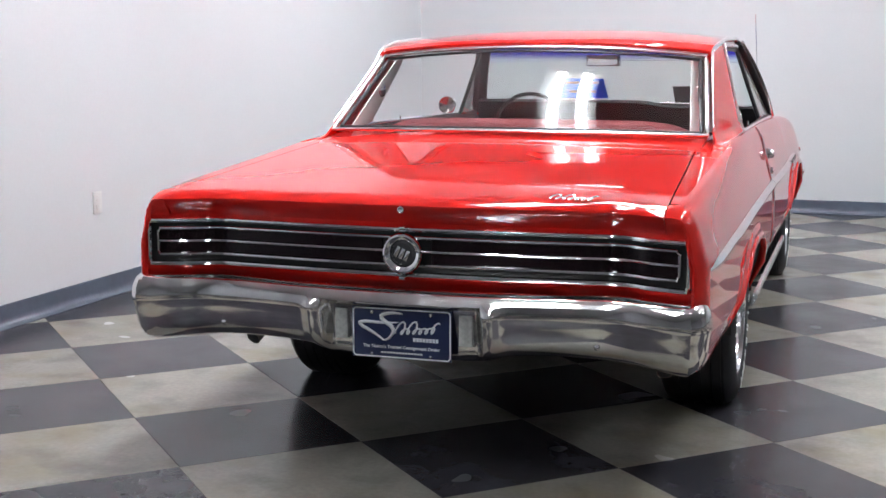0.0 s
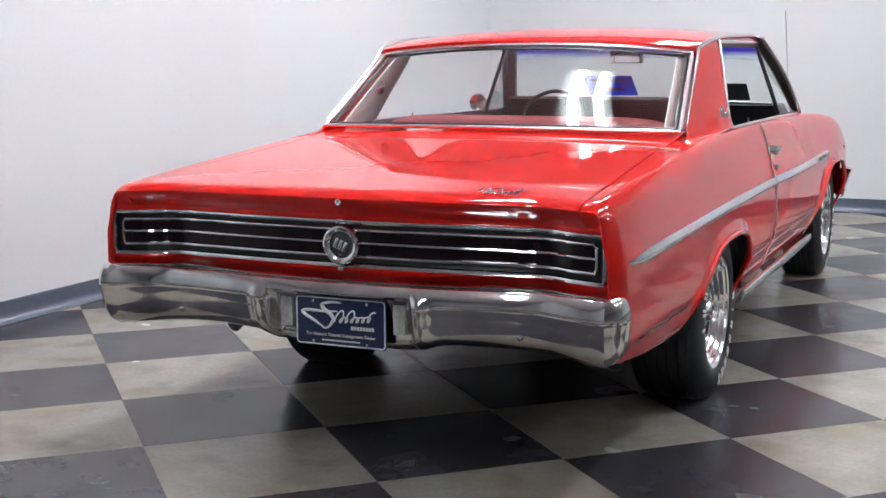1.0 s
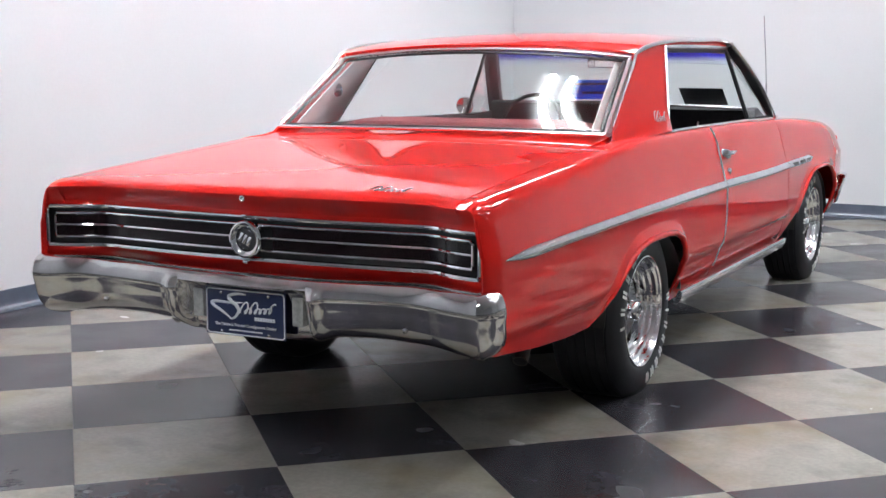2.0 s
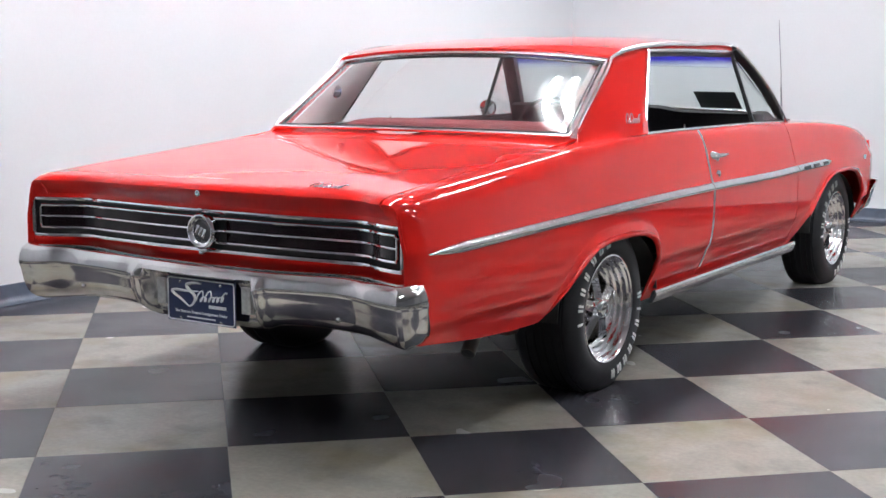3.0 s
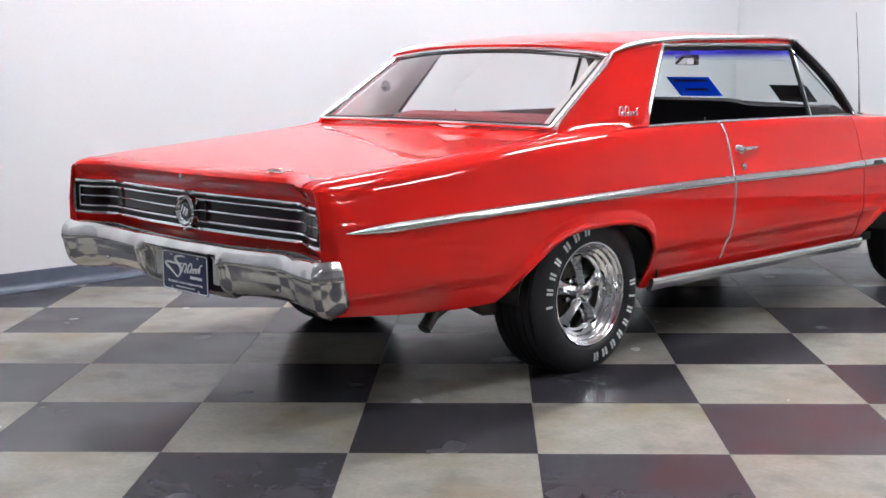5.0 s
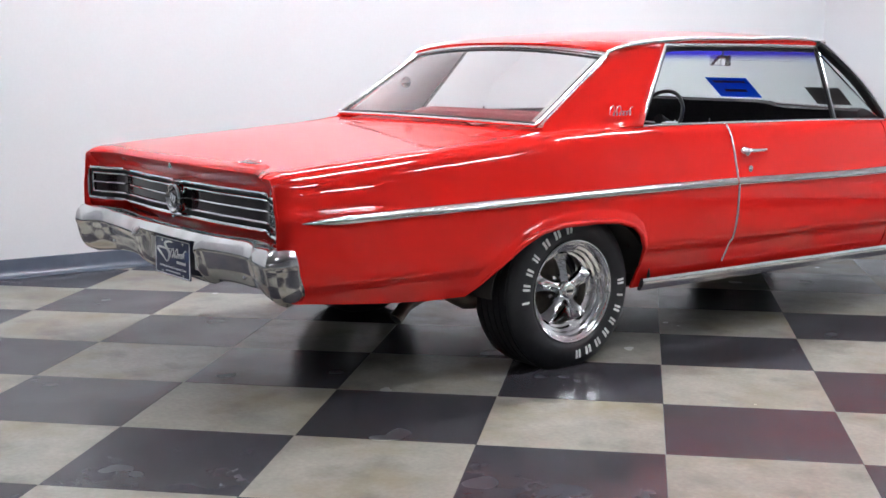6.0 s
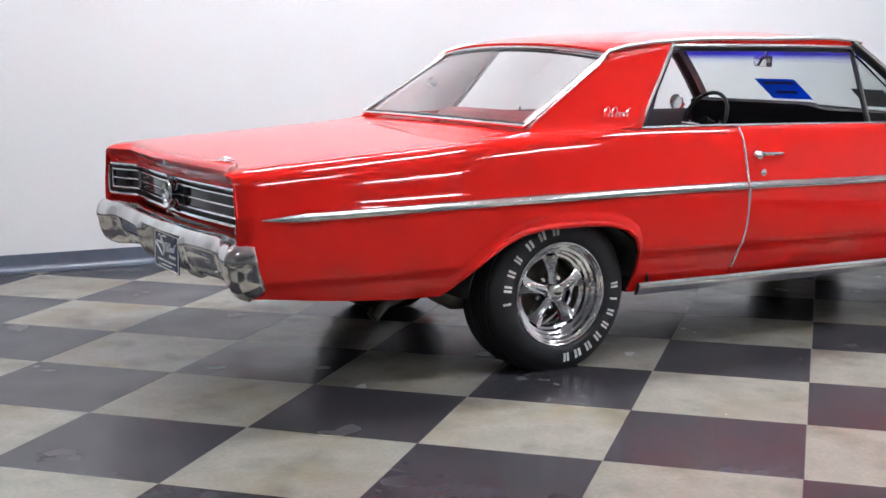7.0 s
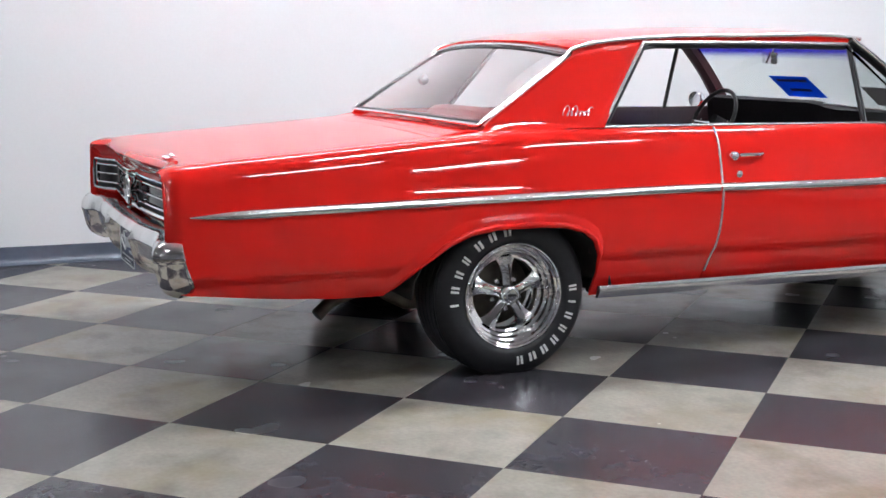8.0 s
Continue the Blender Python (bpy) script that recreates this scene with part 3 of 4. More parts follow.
def squiggle(width, height, place, radius=0.0024):
    """A raised script-like ribbon; place(u, v) gives its point."""
    bm = bmesh.new()
    tall = linear_at([(0, 1.0), (0.14, 1.0), (0.18, 0.42), (0.28, 0.45), (0.33, 1.0), (0.42, 0.95), (0.48, 0.42), (0.84, 0.42), (0.89, 1.0), (1.0, 0.8)])
    pts = []
    for k in range(120):
        t = k / 119
        turn = 2 * math.pi * 6.5 * t + 0.5
        v = height * tall(t) * 0.5 * (1 - math.cos(turn))
        pts.append(place(width * (0.06 + 0.80 * t) - 0.0075 * math.sin(turn) + 0.42 * v, v))
    tube(bm, pts, radius, sides=6)
    return bm


part("script_badge", squiggle(0.150, 0.030, lambda u, v: (0.41 + u, LID_END - 0.005 - 0.038 * (1 - v / 0.03) - 0.004, deck_z(0.55, LID_END) + 0.010 - 0.010 * (1 - v / 0.03))), CHROME, lid, "chrome script badge")

# rear bumper
BUMP_TOP = curve_at([(0.0, 0.598), (0.3, 0.600), (0.6, 0.607), (0.75, 0.606), (0.92, 0.604)])
BUMP_LOW = curve_at([(0.0, 0.386), (0.20, 0.386), (0.24, 0.390), (0.30, 0.408), (0.36, 0.414), (0.6, 0.414), (0.72, 0.404), (0.80, 0.394), (0.86, 0.392), (0.92, 0.392)])


def eased(t):
    t = min(1.0, max(0.0, t))
    return t * t * (3 - 2 * t)


def bumper_row(x):
    """One upright section: a rolled top ledge over a face that tucks under; the middle is pressed in for the plate."""
    ax = abs(x)
    y0 = 0.55 * REAR(min(ax, 0.86)) + 0.45 * (-1.312) - 0.012
    top, low = BUMP_TOP(ax), BUMP_LOW(ax)
    h = top - low
    pocket = 1.0 - eased((ax - 0.218) / 0.034)
    guard = math.exp(-(((ax - 0.272) / 0.022) ** 2))
    out = []
    for v, o in ((0.985, 0.03), (1.0, 0.012), (0.995, -0.010), (0.975, -0.026), (0.94, -0.038), (0.89, -0.047), (0.82, -0.054), (0.74, -0.058), (0.67, -0.059), (0.62, -0.056), (0.57, -0.052), (0.50, -0.049), (0.40, -0.045), (0.30, -0.039), (0.20, -0.029), (0.12, -0.016), (0.05, 0.004), (0.0, 0.028), (0.03, 0.06)):
        lower = eased((0.80 - v) / 0.08) * (0.35 + 0.65 * eased((v - 0.02) / 0.25))
        o += 0.045 * pocket * lower - 0.014 * guard * lower
        out.append((x, y0 + o, low + h * v))
    return out


bm = bmesh.new()
xs = sorted(set(steps(-0.812, 0.812, 67) + [s * v for s in (1, -1) for v in steps(0.205, 0.32, 20)]))
rows = [bumper_row(x) for x in xs]


def wrapped(row, side):
    """Carries the section round the corner and along the fender end."""
    out = []
    for t in (0.2, 0.4, 0.6, 0.8, 1.0, 1.15):
        ring = []
        for k, (x, y, z) in enumerate(row):
            a = min(t, 1.0) * math.pi / 2
            f = (0.606 - z) / 0.19
            o = REAR(0.82) - 0.012 - y
            cx, cy = 0.812, REAR(0.82) - 0.012 + 0.04
            rx, ry = 0.036 + max(o, 0.0) * 0.68, 0.05 + o
            px, py = cx + rx * math.sin(a), cy - ry * math.cos(a)
            if t > 0.8:
                py += (t - 0.8) / 0.35 * (0.008 + 0.060 * max(0.0, f) ** 2.2 * max(0.0, 1 - (max(0.0, f - 0.75) / 0.40) ** 2))
            px -= 0.016 * max(0.0, (0.46 - z) / 0.075) ** 2 * math.sin(a)
            ring.append((px * side, py, z + 0.45 * max(0.0, -o) * min(1.0, t * 1.5)))
        out.append(ring)
    return out


right = wrapped(rows[-1], 1)
left = wrapped([(abs(x), y, z) for x, y, z in rows[0]], -1)
sheet(bm, list(reversed(left)) + rows + right)
bumper = solid(part("rear_bumper", bm, WORN_CHROME, car, "aged chrome rear bumper with plate recess"), 0.006, crisp=False)
for side in (1, -1):
    part("backup_lamp", box(bmesh.new(), (side * 0.190 - 0.020, REAR(0.2) - 0.036, 0.440), (side * 0.190 + 0.020, REAR(0.2) + 0.03, 0.530), 0.004), CLEAR_LENS, bumper, "pale rectangular backup lamp")
    for x, z in ((0.57, 0.555), (0.57, 0.465)):
        bm = bmesh.new()
        lathe(bm, [(0.0, 0.009), (0.004, 0.008), (0.006, 0.0001)], 12, Matrix.Translation((side * x, REAR(x) * 0.55 - 1.312 * 0.45 - (0.060 if z > 0.5 else 0.048), z)) @ Matrix.Rotation(radians(-90), 4, "Z"))
        part("bolt", bm, WORN_CHROME, bumper)


# licence plate with plain shapes
PY = REAR(0) - 0.036
plate = part("licence_plate", box(bmesh.new(), (-0.152, PY - 0.003, 0.392), (0.152, PY, 0.542), 0.0012), PLATE_BLUE, bumper, "navy dealer plate with white marks")
loop = []
for cx, cz, a0 in ((0.138, 0.528, 0), (-0.138, 0.528, 90), (-0.138, 0.406, 180), (0.138, 0.406, 270)):
    loop += [(cx + 0.010 * math.cos(radians(a0 + a)), PY - 0.004, cz + 0.010 * math.sin(radians(a0 + a))) for a in (0, 30, 60, 90)]
part("plate_border", tube(bmesh.new(), loop, 0.0022, True, 6), PLATE_WHITE, plate, "white plate border")
bm = bmesh.new()
def plate_stroke(bm, stops, thick):
    """A brush stroke on the plate through (along, x, z) stops, thin at both ends."""
    fx, fz = curve_at([(t, x) for t, x, _ in stops]), curve_at([(t, z) for t, _, z in stops])
    ts = steps(0, 1, 40)
    tube(bm, [(fx(t), PY - 0.004, fz(t)) for t in ts], [0.0012 + thick * math.sin(math.pi * t) ** 0.6 for t in ts], sides=6)


plate_stroke(bm, ((0, 0.004, 0.526), (0.15, -0.028, 0.527), (0.32, -0.062, 0.517), (0.45, -0.052, 0.503), (0.6, -0.030, 0.488), (0.78, -0.026, 0.468), (0.92, -0.045, 0.448), (1, -0.060, 0.446)), 0.0052)
plate_stroke(bm, ((0, -0.050, 0.444), (0.25, -0.092, 0.470), (0.45, -0.122, 0.486), (0.55, -0.128, 0.494), (0.65, -0.112, 0.498), (0.82, -0.060, 0.497), (1, -0.008, 0.500)), 0.0042)
part("plate_swoosh", bm, PLATE_WHITE, plate, "white swoosh mark")
part("plate_script", squiggle(0.150, 0.036, lambda u, v: (-0.026 + u, PY - 0.004, 0.464 + v + 0.08 * u), 0.0028), PLATE_WHITE, plate, "white script ribbon")
bm = bmesh.new()
for k in range(8):
    box(bm, (0.036 + 0.0098 * k, PY - 0.005, 0.4465), (0.0435 + 0.0098 * k, PY - 0.003, 0.4575))
tagged(part("plate_bar", bm, PLATE_WHITE, plate, smooth=False), kind="stuff")
bm = bmesh.new()
for k in range(14):
    box(bm, (-0.062 + 0.0092 * k, PY - 0.005, 0.4075), (-0.0555 + 0.0092 * k, PY - 0.003, 0.4120))
tagged(part("plate_bar", bm, PLATE_WHITE, plate, smooth=False), kind="stuff")
writing = bpy.data.curves.new("plate_writing", "FONT")
writing.body, writing.size, writing.align_x, writing.extrude, writing.offset = "The Nation's Trusted Consignment Dealer", 0.0135, "CENTER", 0.0005, 0.0002
letters = bpy.data.meshes.new_from_object(bpy.data.objects.new("plate_writing", writing))
letters.materials.clear()
letters.materials.append(PLATE_WHITE)
writing_ob = new("plate_writing", letters)
writing_ob.parent = plate
writing_ob.matrix_basis = pose(0.0, PY - 0.004, 0.4225, 90, 0, 0)
for x in (-0.09, 0.09):
    for z in (0.527, 0.404):
        bm = bmesh.new()
        lathe(bm, [(0.0, 0.006), (0.004, 0.005), (0.005, 0.0001)], 12, Matrix.Translation((x, PY - 0.003, z)) @ Matrix.Rotation(radians(-90), 4, "Z"))
        part("screw", bm, CHROME, plate)

# ---- roof and glass ----
RAIL_X = curve_at([(0.30, 0.676), (0.45, 0.684), (0.70, 0.685), (1.2, 0.670), (1.80, 0.645), (1.9, 0.638)])
RAIL_Z = curve_at([(0.30, 1.262), (0.38, 1.288), (0.50, 1.308), (0.70, 1.324), (1.2, 1.335), (1.80, 1.330), (1.9, 1.318)])
ROOF_Z = curve_at([(0.27, 1.306), (0.38, 1.328), (0.60, 1.352), (0.9, 1.370), (1.2, 1.378), (1.5, 1.378), (1.75, 1.366), (1.92, 1.340)])


def roof_point(u, v):
    """u from -1 to 1 across, v from 0 (rear) to 1 (front)."""
    y = 0.345 - 0.045 * (1 - u * u) + v * (1.82 + 0.06 * (1 - u * u) - 0.345 + 0.045 * (1 - u * u))
    yy = min(max(y, 0.30), 1.9)
    x = u * RAIL_X(yy)
    low, high = RAIL_Z(yy), ROOF_Z(min(max(y, 0.27), 1.92))
    return (x, y, low + (high - low) * (1 - abs(u) ** 2.6))


bm = bmesh.new()
us = [math.sin(a) for a in steps(-math.pi / 2, math.pi / 2, 33)]
sheet(bm, [[roof_point(u, v) for u in us] for v in steps(0, 1, 32)])
roof = solid(part("roof", bm, RED, car, "glossy red steel roof"), 0.012)
bm = bmesh.new()
sheet(bm, [[(p[0] * 0.985, p[1], p[2] - 0.028) for p in (roof_point(u, v) for u in us)] for v in steps(0.03, 0.97, 20)])
solid(part("headliner", bm, HEADLINER, car, "light grey headliner"), 0.006)

GLASS_LOW = lambda u: Vector((0.720 * u, -0.098 - 0.030 * (1 - u * u), 0.972 + 0.006 * (1 - u * u)))
GLASS_HIGH = lambda u: Vector((0.662 * u, 0.335 - 0.045 * (1 - u * u), 1.252 + 0.036 * (1 - abs(u) ** 2.2)))


def rear_glass(u, v):
    p = GLASS_LOW(u).lerp(GLASS_HIGH(u), v)
    bulge = 0.018 * math.sin(math.pi * v)
    return p + Vector((0, -0.55, 0.83)) * bulge * (1 - u**4)


bm = bmesh.new()
sheet(bm, [[rear_glass(u, v) for u in us] for v in steps(0, 1, 18)])
window = solid(part("rear_window", bm, GLASS, car, "clear curved rear window glass"), 0.004)
window.visible_shadow = False
loop = [rear_glass(u, 0) for u in steps(-1, 1, 30)] + [rear_glass(1, v) for v in steps(0.05, 0.95, 14)] + [rear_glass(u, 1) for u in steps(1, -1, 30)] + [rear_glass(-1, v) for v in steps(0.95, 0.05, 14)]
part("window_trim", tube(bmesh.new(), [p + Vector((0, -0.004, 0.006)) for p in loop], 0.008, True, 8, 0.9), STAINLESS, window, "chrome rear window surround")
part("window_seal", tube(bmesh.new(), [p + Vector((-0.022 * p.x / 0.7, (0.020 if p.z < 1.1 else -0.012), (0.012 if p.z < 1.1 else -0.010))) for p in loop], 0.010, True, 8, 0.7), BLACK, window, "black rubber seal")

WIN_LOW, WIN_HIGH = Vector((0.794, 0.420, 0.970)), Vector((0.694, 0.662, 1.302))
for side in (1, -1):
    # sail panel between rear window and side window
    bm = bmesh.new()
    rows = []
    for w in (0.0, 0.3, 0.6, 0.85):
        row = []
        for t in steps(0, 1, 12):
            y = -0.14 + (0.425 + 0.14) * t
            foot = Vector(rear_glass(1, 0)) + Vector((0.020, 0.006, -0.014))
            foot = foot.lerp(WIN_LOW, t)
            bow = 0.008 * math.sin(math.pi * min(1, t * 1.1))
            out_x, out_z = HALF_WIDTH(y) - TOP_IN + 0.002, SHOULDER(y) + 0.001
            fx, fz = foot.x + bow + 0.017 * (0.35 + 0.65 * t), foot.z
            row.append((side * (out_x + (fx - out_x) * w), y + (foot.y - y) * w, out_z + (fz - out_z) * w**2.2))
        x0, y0 = row[0][0], row[0][1] - 0.11
        rows.append([(x0, y0, deck_z(x0, y0) + 0.0005)] + row)
    for v in steps(0, 1, 16):
        back = Vector(rear_glass(1, v)) + Vector((0.014, 0.004, 0.0))
        front = WIN_LOW.lerp(WIN_HIGH, v) + Vector((0.0, 0.0, 0.0))
        if v < 0.001:
            back += Vector((0.012, 0, -0.012))
        row = []
        for t in steps(0, 1, 12):
            p = back.lerp(front, t)
            flare = 0.034 * (1 - v) ** 5 * (0.35 + 0.65 * t)
            bow = 0.003 * math.sin(math.pi * v)
            row.append((side * (p.x + bow + flare * 0.5), p.y, p.z))
        rows.append([(row[0][0], row[0][1] - 0.003, row[0][2] - 0.003)] + row)
    top = []
    for t in steps(0, 1, 12):
        p = Vector(rear_glass(1, 1)).lerp(WIN_HIGH, t)
        y = p.y
        top.append((side * (RAIL_X(max(0.3, y)) + 0.002), y, RAIL_Z(max(0.3, y)) - 0.003))
    rows.append([(top[0][0], top[0][1] - 0.003, top[0][2] - 0.003)] + top)
    sheet(bm, rows)
    solid(part("roof_pillar", bm, RED, car, "wide red roof pillar"), 0.012, crisp=False)
    bm = bmesh.new()
    rows = []
    for v in steps(0.02, 0.98, 10):
        back, front = Vector(rear_glass(0.955, v)), WIN_LOW.lerp(WIN_HIGH, v)
        rows.append([(side * (a.x - 0.03), a.y, a.z) for a in (back.lerp(front, t) for t in steps(0.02, 0.97, 8))])
    sheet(bm, rows)
    inner = solid(part("pillar_lining", bm, HEADLINER, car, "grey vinyl inner pillar lining"), 0.004)
    bm = bmesh.new()
    lathe(bm, [(0.0, 0.030), (-0.010, 0.028), (-0.014, 0.018), (-0.015, 0.0001)], 24, Matrix.Translation((0.645 * side, 0.24, 1.12)) @ Matrix.Diagonal((side, 1, 1, 1)))
    part("courtesy_lamp", bm, CHROME, inner, "round interior lamp")

    # window surround, drip rail
    path = [WIN_LOW.lerp(WIN_HIGH, v) for v in steps(0, 1, 12)]
    path += [Vector((RAIL_X(y) + 0.004, y, 1.302 + 0.004 * math.sin((y - 0.67) / 1.12 * math.pi))) for y in steps(0.72, 1.79, 18)]
    part("window_trim", tube(bmesh.new(), [mirror_x(p, side) for p in path], 0.009, sides=8), STAINLESS, car, "chrome side window surround")
    seal = [WIN_LOW.lerp(WIN_HIGH, v) + Vector((-0.012, 0.016, -0.004)) for v in steps(0.05, 0.94, 12)]
    seal += [Vector((RAIL_X(y) - 0.008, y, 1.286 + 0.004 * math.sin((y - 0.67) / 1.12 * math.pi))) for y in steps(0.72, 1.76, 18)]
    part("window_seal", tube(bmesh.new(), [mirror_x(p, side) for p in seal], 0.010, sides=8), BLACK, car, "black rubber window seal")
    rail = [(RAIL_X(y) + 0.006, y, RAIL_Z(y)) for y in steps(0.33, 1.84, 40)]
    rail = [Vector(rear_glass(1, v)) + Vector((0.020, 0.004, 0.008)) for v in steps(0.08, 0.86, 12)] + rail
    part("drip_rail", tube(bmesh.new(), [mirror_x(p, side) for p in rail], [0.003 + 0.0045 * min(1.0, max(0.0, (k - 6) / 8)) for k in range(len(rail))], sides=8, flat=1.2), STAINLESS, roof, "bright drip rail along the roof")
    # header between rail and window
    bm = bmesh.new()
    sheet(bm, [[mirror_x(p, side) for p in ((RAIL_X(y) + 0.001, y, RAIL_Z(y) - 0.004), (RAIL_X(y) + 0.001, y, 1.305), (RAIL_X(y) - 0.03, y, 1.298))] for y in steps(0.66, 1.83, 24)])
    solid(part("roof_header", bm, RED, roof), 0.008, crisp=False)

    # windscreen pillar, vent window
    A_LOW, A_HIGH = Vector((0.795, 2.150, 0.940)), Vector((0.658, 1.775, 1.312))
    bm = bmesh.new()
    rows = []
    for v in steps(0, 1, 12):
        p = A_LOW.lerp(A_HIGH, v) + Vector((0.012, 0.02, 0.01)) * math.sin(math.pi * v)
        w, deep = (0.010, 0.018) if side > 0 else (0.034, 0.050)
        rows.append([(side * (p.x + dx), p.y + dy, p.z + dz) for dx, dy, dz in ((0.012, -w, 0), (0.016, 0, 0.012), (0.0, w * 0.8, 0.018), (-deep, w, 0.01), (-deep - 0.004, -0.01, -0.01), (-0.02, -w, -0.01))])
    verts = sheet(bm, rows, close_v=True)
    for row in (verts[0], verts[-1]):
        bm.faces.new(row)
    part("windscreen_pillar", bm, BLACK if side > 0 else PILLAR_DARK, car, "dark windscreen pillar")
    part("pillar_trim", tube(bmesh.new(), [mirror_x(A_LOW.lerp(A_HIGH, v) + Vector((0.016, 0.0, 0.012)) + Vector((0.012, 0.02, 0.01)) * math.sin(math.pi * v), side) for v in steps(0, 1, 12)], 0.009, sides=8), CHROME, car, "chrome windscreen pillar trim")
    back = 0.0 if side > 0 else 0.045
    v_low, v_high = Vector((0.764, 1.78 - back, 0.955)), Vector((0.642, 1.775 - back, 1.300))
    part("vent_post", tube(bmesh.new(), [mirror_x(v_low.lerp(v_high, v), side) for v in steps(0, 1, 6)], 0.010, sides=8), BLACK, car, "dark vent window post")
    if side > 0:
        part("vent_trim", tube(bmesh.new(), [v_low.lerp(v_high, v) + Vector((0.004, 0.014, 0)) for v in steps(0, 1, 6)], 0.005, sides=8), CHROME, car, "thin chrome vent window edge")
    bm = bmesh.new()
    a, b, c, d = v_low + Vector((0, 0.01, 0)), A_LOW + Vector((0.0, -0.03, 0.01)), A_HIGH + Vector((0, -0.03, -0.02)), v_high + Vector((0, 0.01, -0.01))
    sheet(bm, [[mirror_x(p, side) for p in (a, b)], [mirror_x(p, side) for p in (d, c)]])
    pane = solid(part("vent_window", bm, GLASS, car, "small glass vent window"), 0.004)
    pane.visible_shadow = False
    # inner door panel and belt strip
    bm = bmesh.new()
    sheet(bm, [[mirror_x(p, side) for p in ((0.800, y, 0.957), (0.780, y, 0.962), (0.770, y, 0.94), (0.770, y, 0.45))] for y in steps(0.38, 2.25, 12)])
    solid(part("door_lining", bm, VINYL, car, "maroon vinyl inner door lining"), 0.006)
    part("belt_trim", tube(bmesh.new(), [mirror_x((0.803, y, SHOULDER(y) + 0.006), side) for y in steps(0.42, 2.2, 20)], 0.006, sides=8), STAINLESS, car, "thin chrome belt strip")

# windscreen
SCREEN_LOW = lambda u: Vector((0.765 * u, 2.40 - 0.21 * u * u, 0.955))
SCREEN_HIGH = lambda u: Vector((0.642 * u, 1.88 - 0.08 * u * u, 1.335 - 0.018 * u * u))
bm = bmesh.new()
sheet(bm, [[SCREEN_LOW(u).lerp(SCREEN_HIGH(u), v) for u in us] for v in steps(0, 0.74, 12)])
screen = solid(part("windscreen", bm, SCREEN_GLASS, car, "faintly green curved windscreen"), 0.004)
screen.visible_shadow = False
bm = bmesh.new()
sheet(bm, [[SCREEN_LOW(u).lerp(SCREEN_HIGH(u), v) for u in us] for v in steps(0.74, 1.0, 5)])
band = solid(part("shade_band", bm, BAND, screen, "blue tinted shade band"), 0.004)
band.visible_shadow = False
part("screen_trim", tube(bmesh.new(), [SCREEN_HIGH(u) for u in steps(-1, 1, 24)], 0.011, sides=8), CHROME, screen, "chrome windscreen header trim")

# ---- cabin ----
bm = bmesh.new()
box(bm, (-0.74, 0.46, 0.27), (0.74, 2.5, 0.31))
part("floor_pan", bm, DARK_METAL, car, "dark underbody floor pan", smooth=False)
bm = bmesh.new()
sheet(bm, [[(x, y, z) for x in steps(-0.70, 0.70, 20)] for y, z in ((-0.10, 0.955), (0.05, 0.968), (0.16, 0.968), (0.20, 0.94), (0.21, 0.6))])
solid(part("parcel_shelf", bm, VINYL_RED, car, "faded red vinyl parcel shelf"), 0.01)


def bench(name, y, z_seat, z_top, label, half):
    seat = part(name, box(bmesh.new(), (-half, y + 0.08, z_seat - 0.2), (half, y + 0.62, z_seat), 0.05), VINYL, car, label)
    rows = []
    bm = bmesh.new()
    for x in steps(-half, half, 41):
        pleat = 0.0015 * abs(math.sin(x * 26))
        end = 0.04 * (abs(x) / half) ** 8
        rows.append([(x, y - 0.02, z_seat - 0.1), (x, y - 0.10 + end, z_top - 0.06), (x, y - 0.085 + end, z_top - 0.015 - end), (x, y - 0.04, z_top - end + pleat), (x, y + 0.0, z_top - 0.02 - end + pleat), (x, y + 0.03 - end, z_top - 0.08 + pleat), (x, y + 0.11, z_seat)])
    verts = sheet(bm, rows, close_v=True)
    for row in (verts[0], verts[-1]):
        bm.faces.new(row)
    part("seat_back", bm, VINYL if name == "front_seat" else VINYL_RED, seat)
    return seat


bench("rear_seat", 0.30, 0.62, 1.008, "faded red vinyl rear bench seat", 0.62)
bench("front_seat", 1.20, 0.62, 0.90, "near-black maroon vinyl front bench seat", 0.66)
bm = bmesh.new()
rows = []
for x in steps(-0.74, 0.74, 25):
    bend = 0.16 * (x / 0.74) ** 2
    hood_rise = 0.024 / (1 + math.exp((x - 0.22) / 0.03))
    rows.append([(x, 2.36 - bend, 0.955), (x, 2.18 - bend * 0.6, 0.995), (x, 2.04, 1.004 + hood_rise), (x, 2.00, 0.990 + hood_rise), (x, 2.01, 0.93), (x, 2.05, 0.70), (x, 2.3, 0.65)])
verts = sheet(bm, rows, close_v=True)
for row in (verts[0], verts[-1]):
    bm.faces.new(row)
dash = part("dashboard", bm, DASH, car, "black padded dashboard")
# highlight along the pad's top edge, modelled as a thin bright strip
part("dash_trim", tube(bmesh.new(), [(x, 1.99, 1.022 - 0.03 * x) for x in steps(0.25, 0.70, 12)], 0.006, sides=8), STAINLESS, dash, "bright strip that draws the highlight on the dashboard edge")
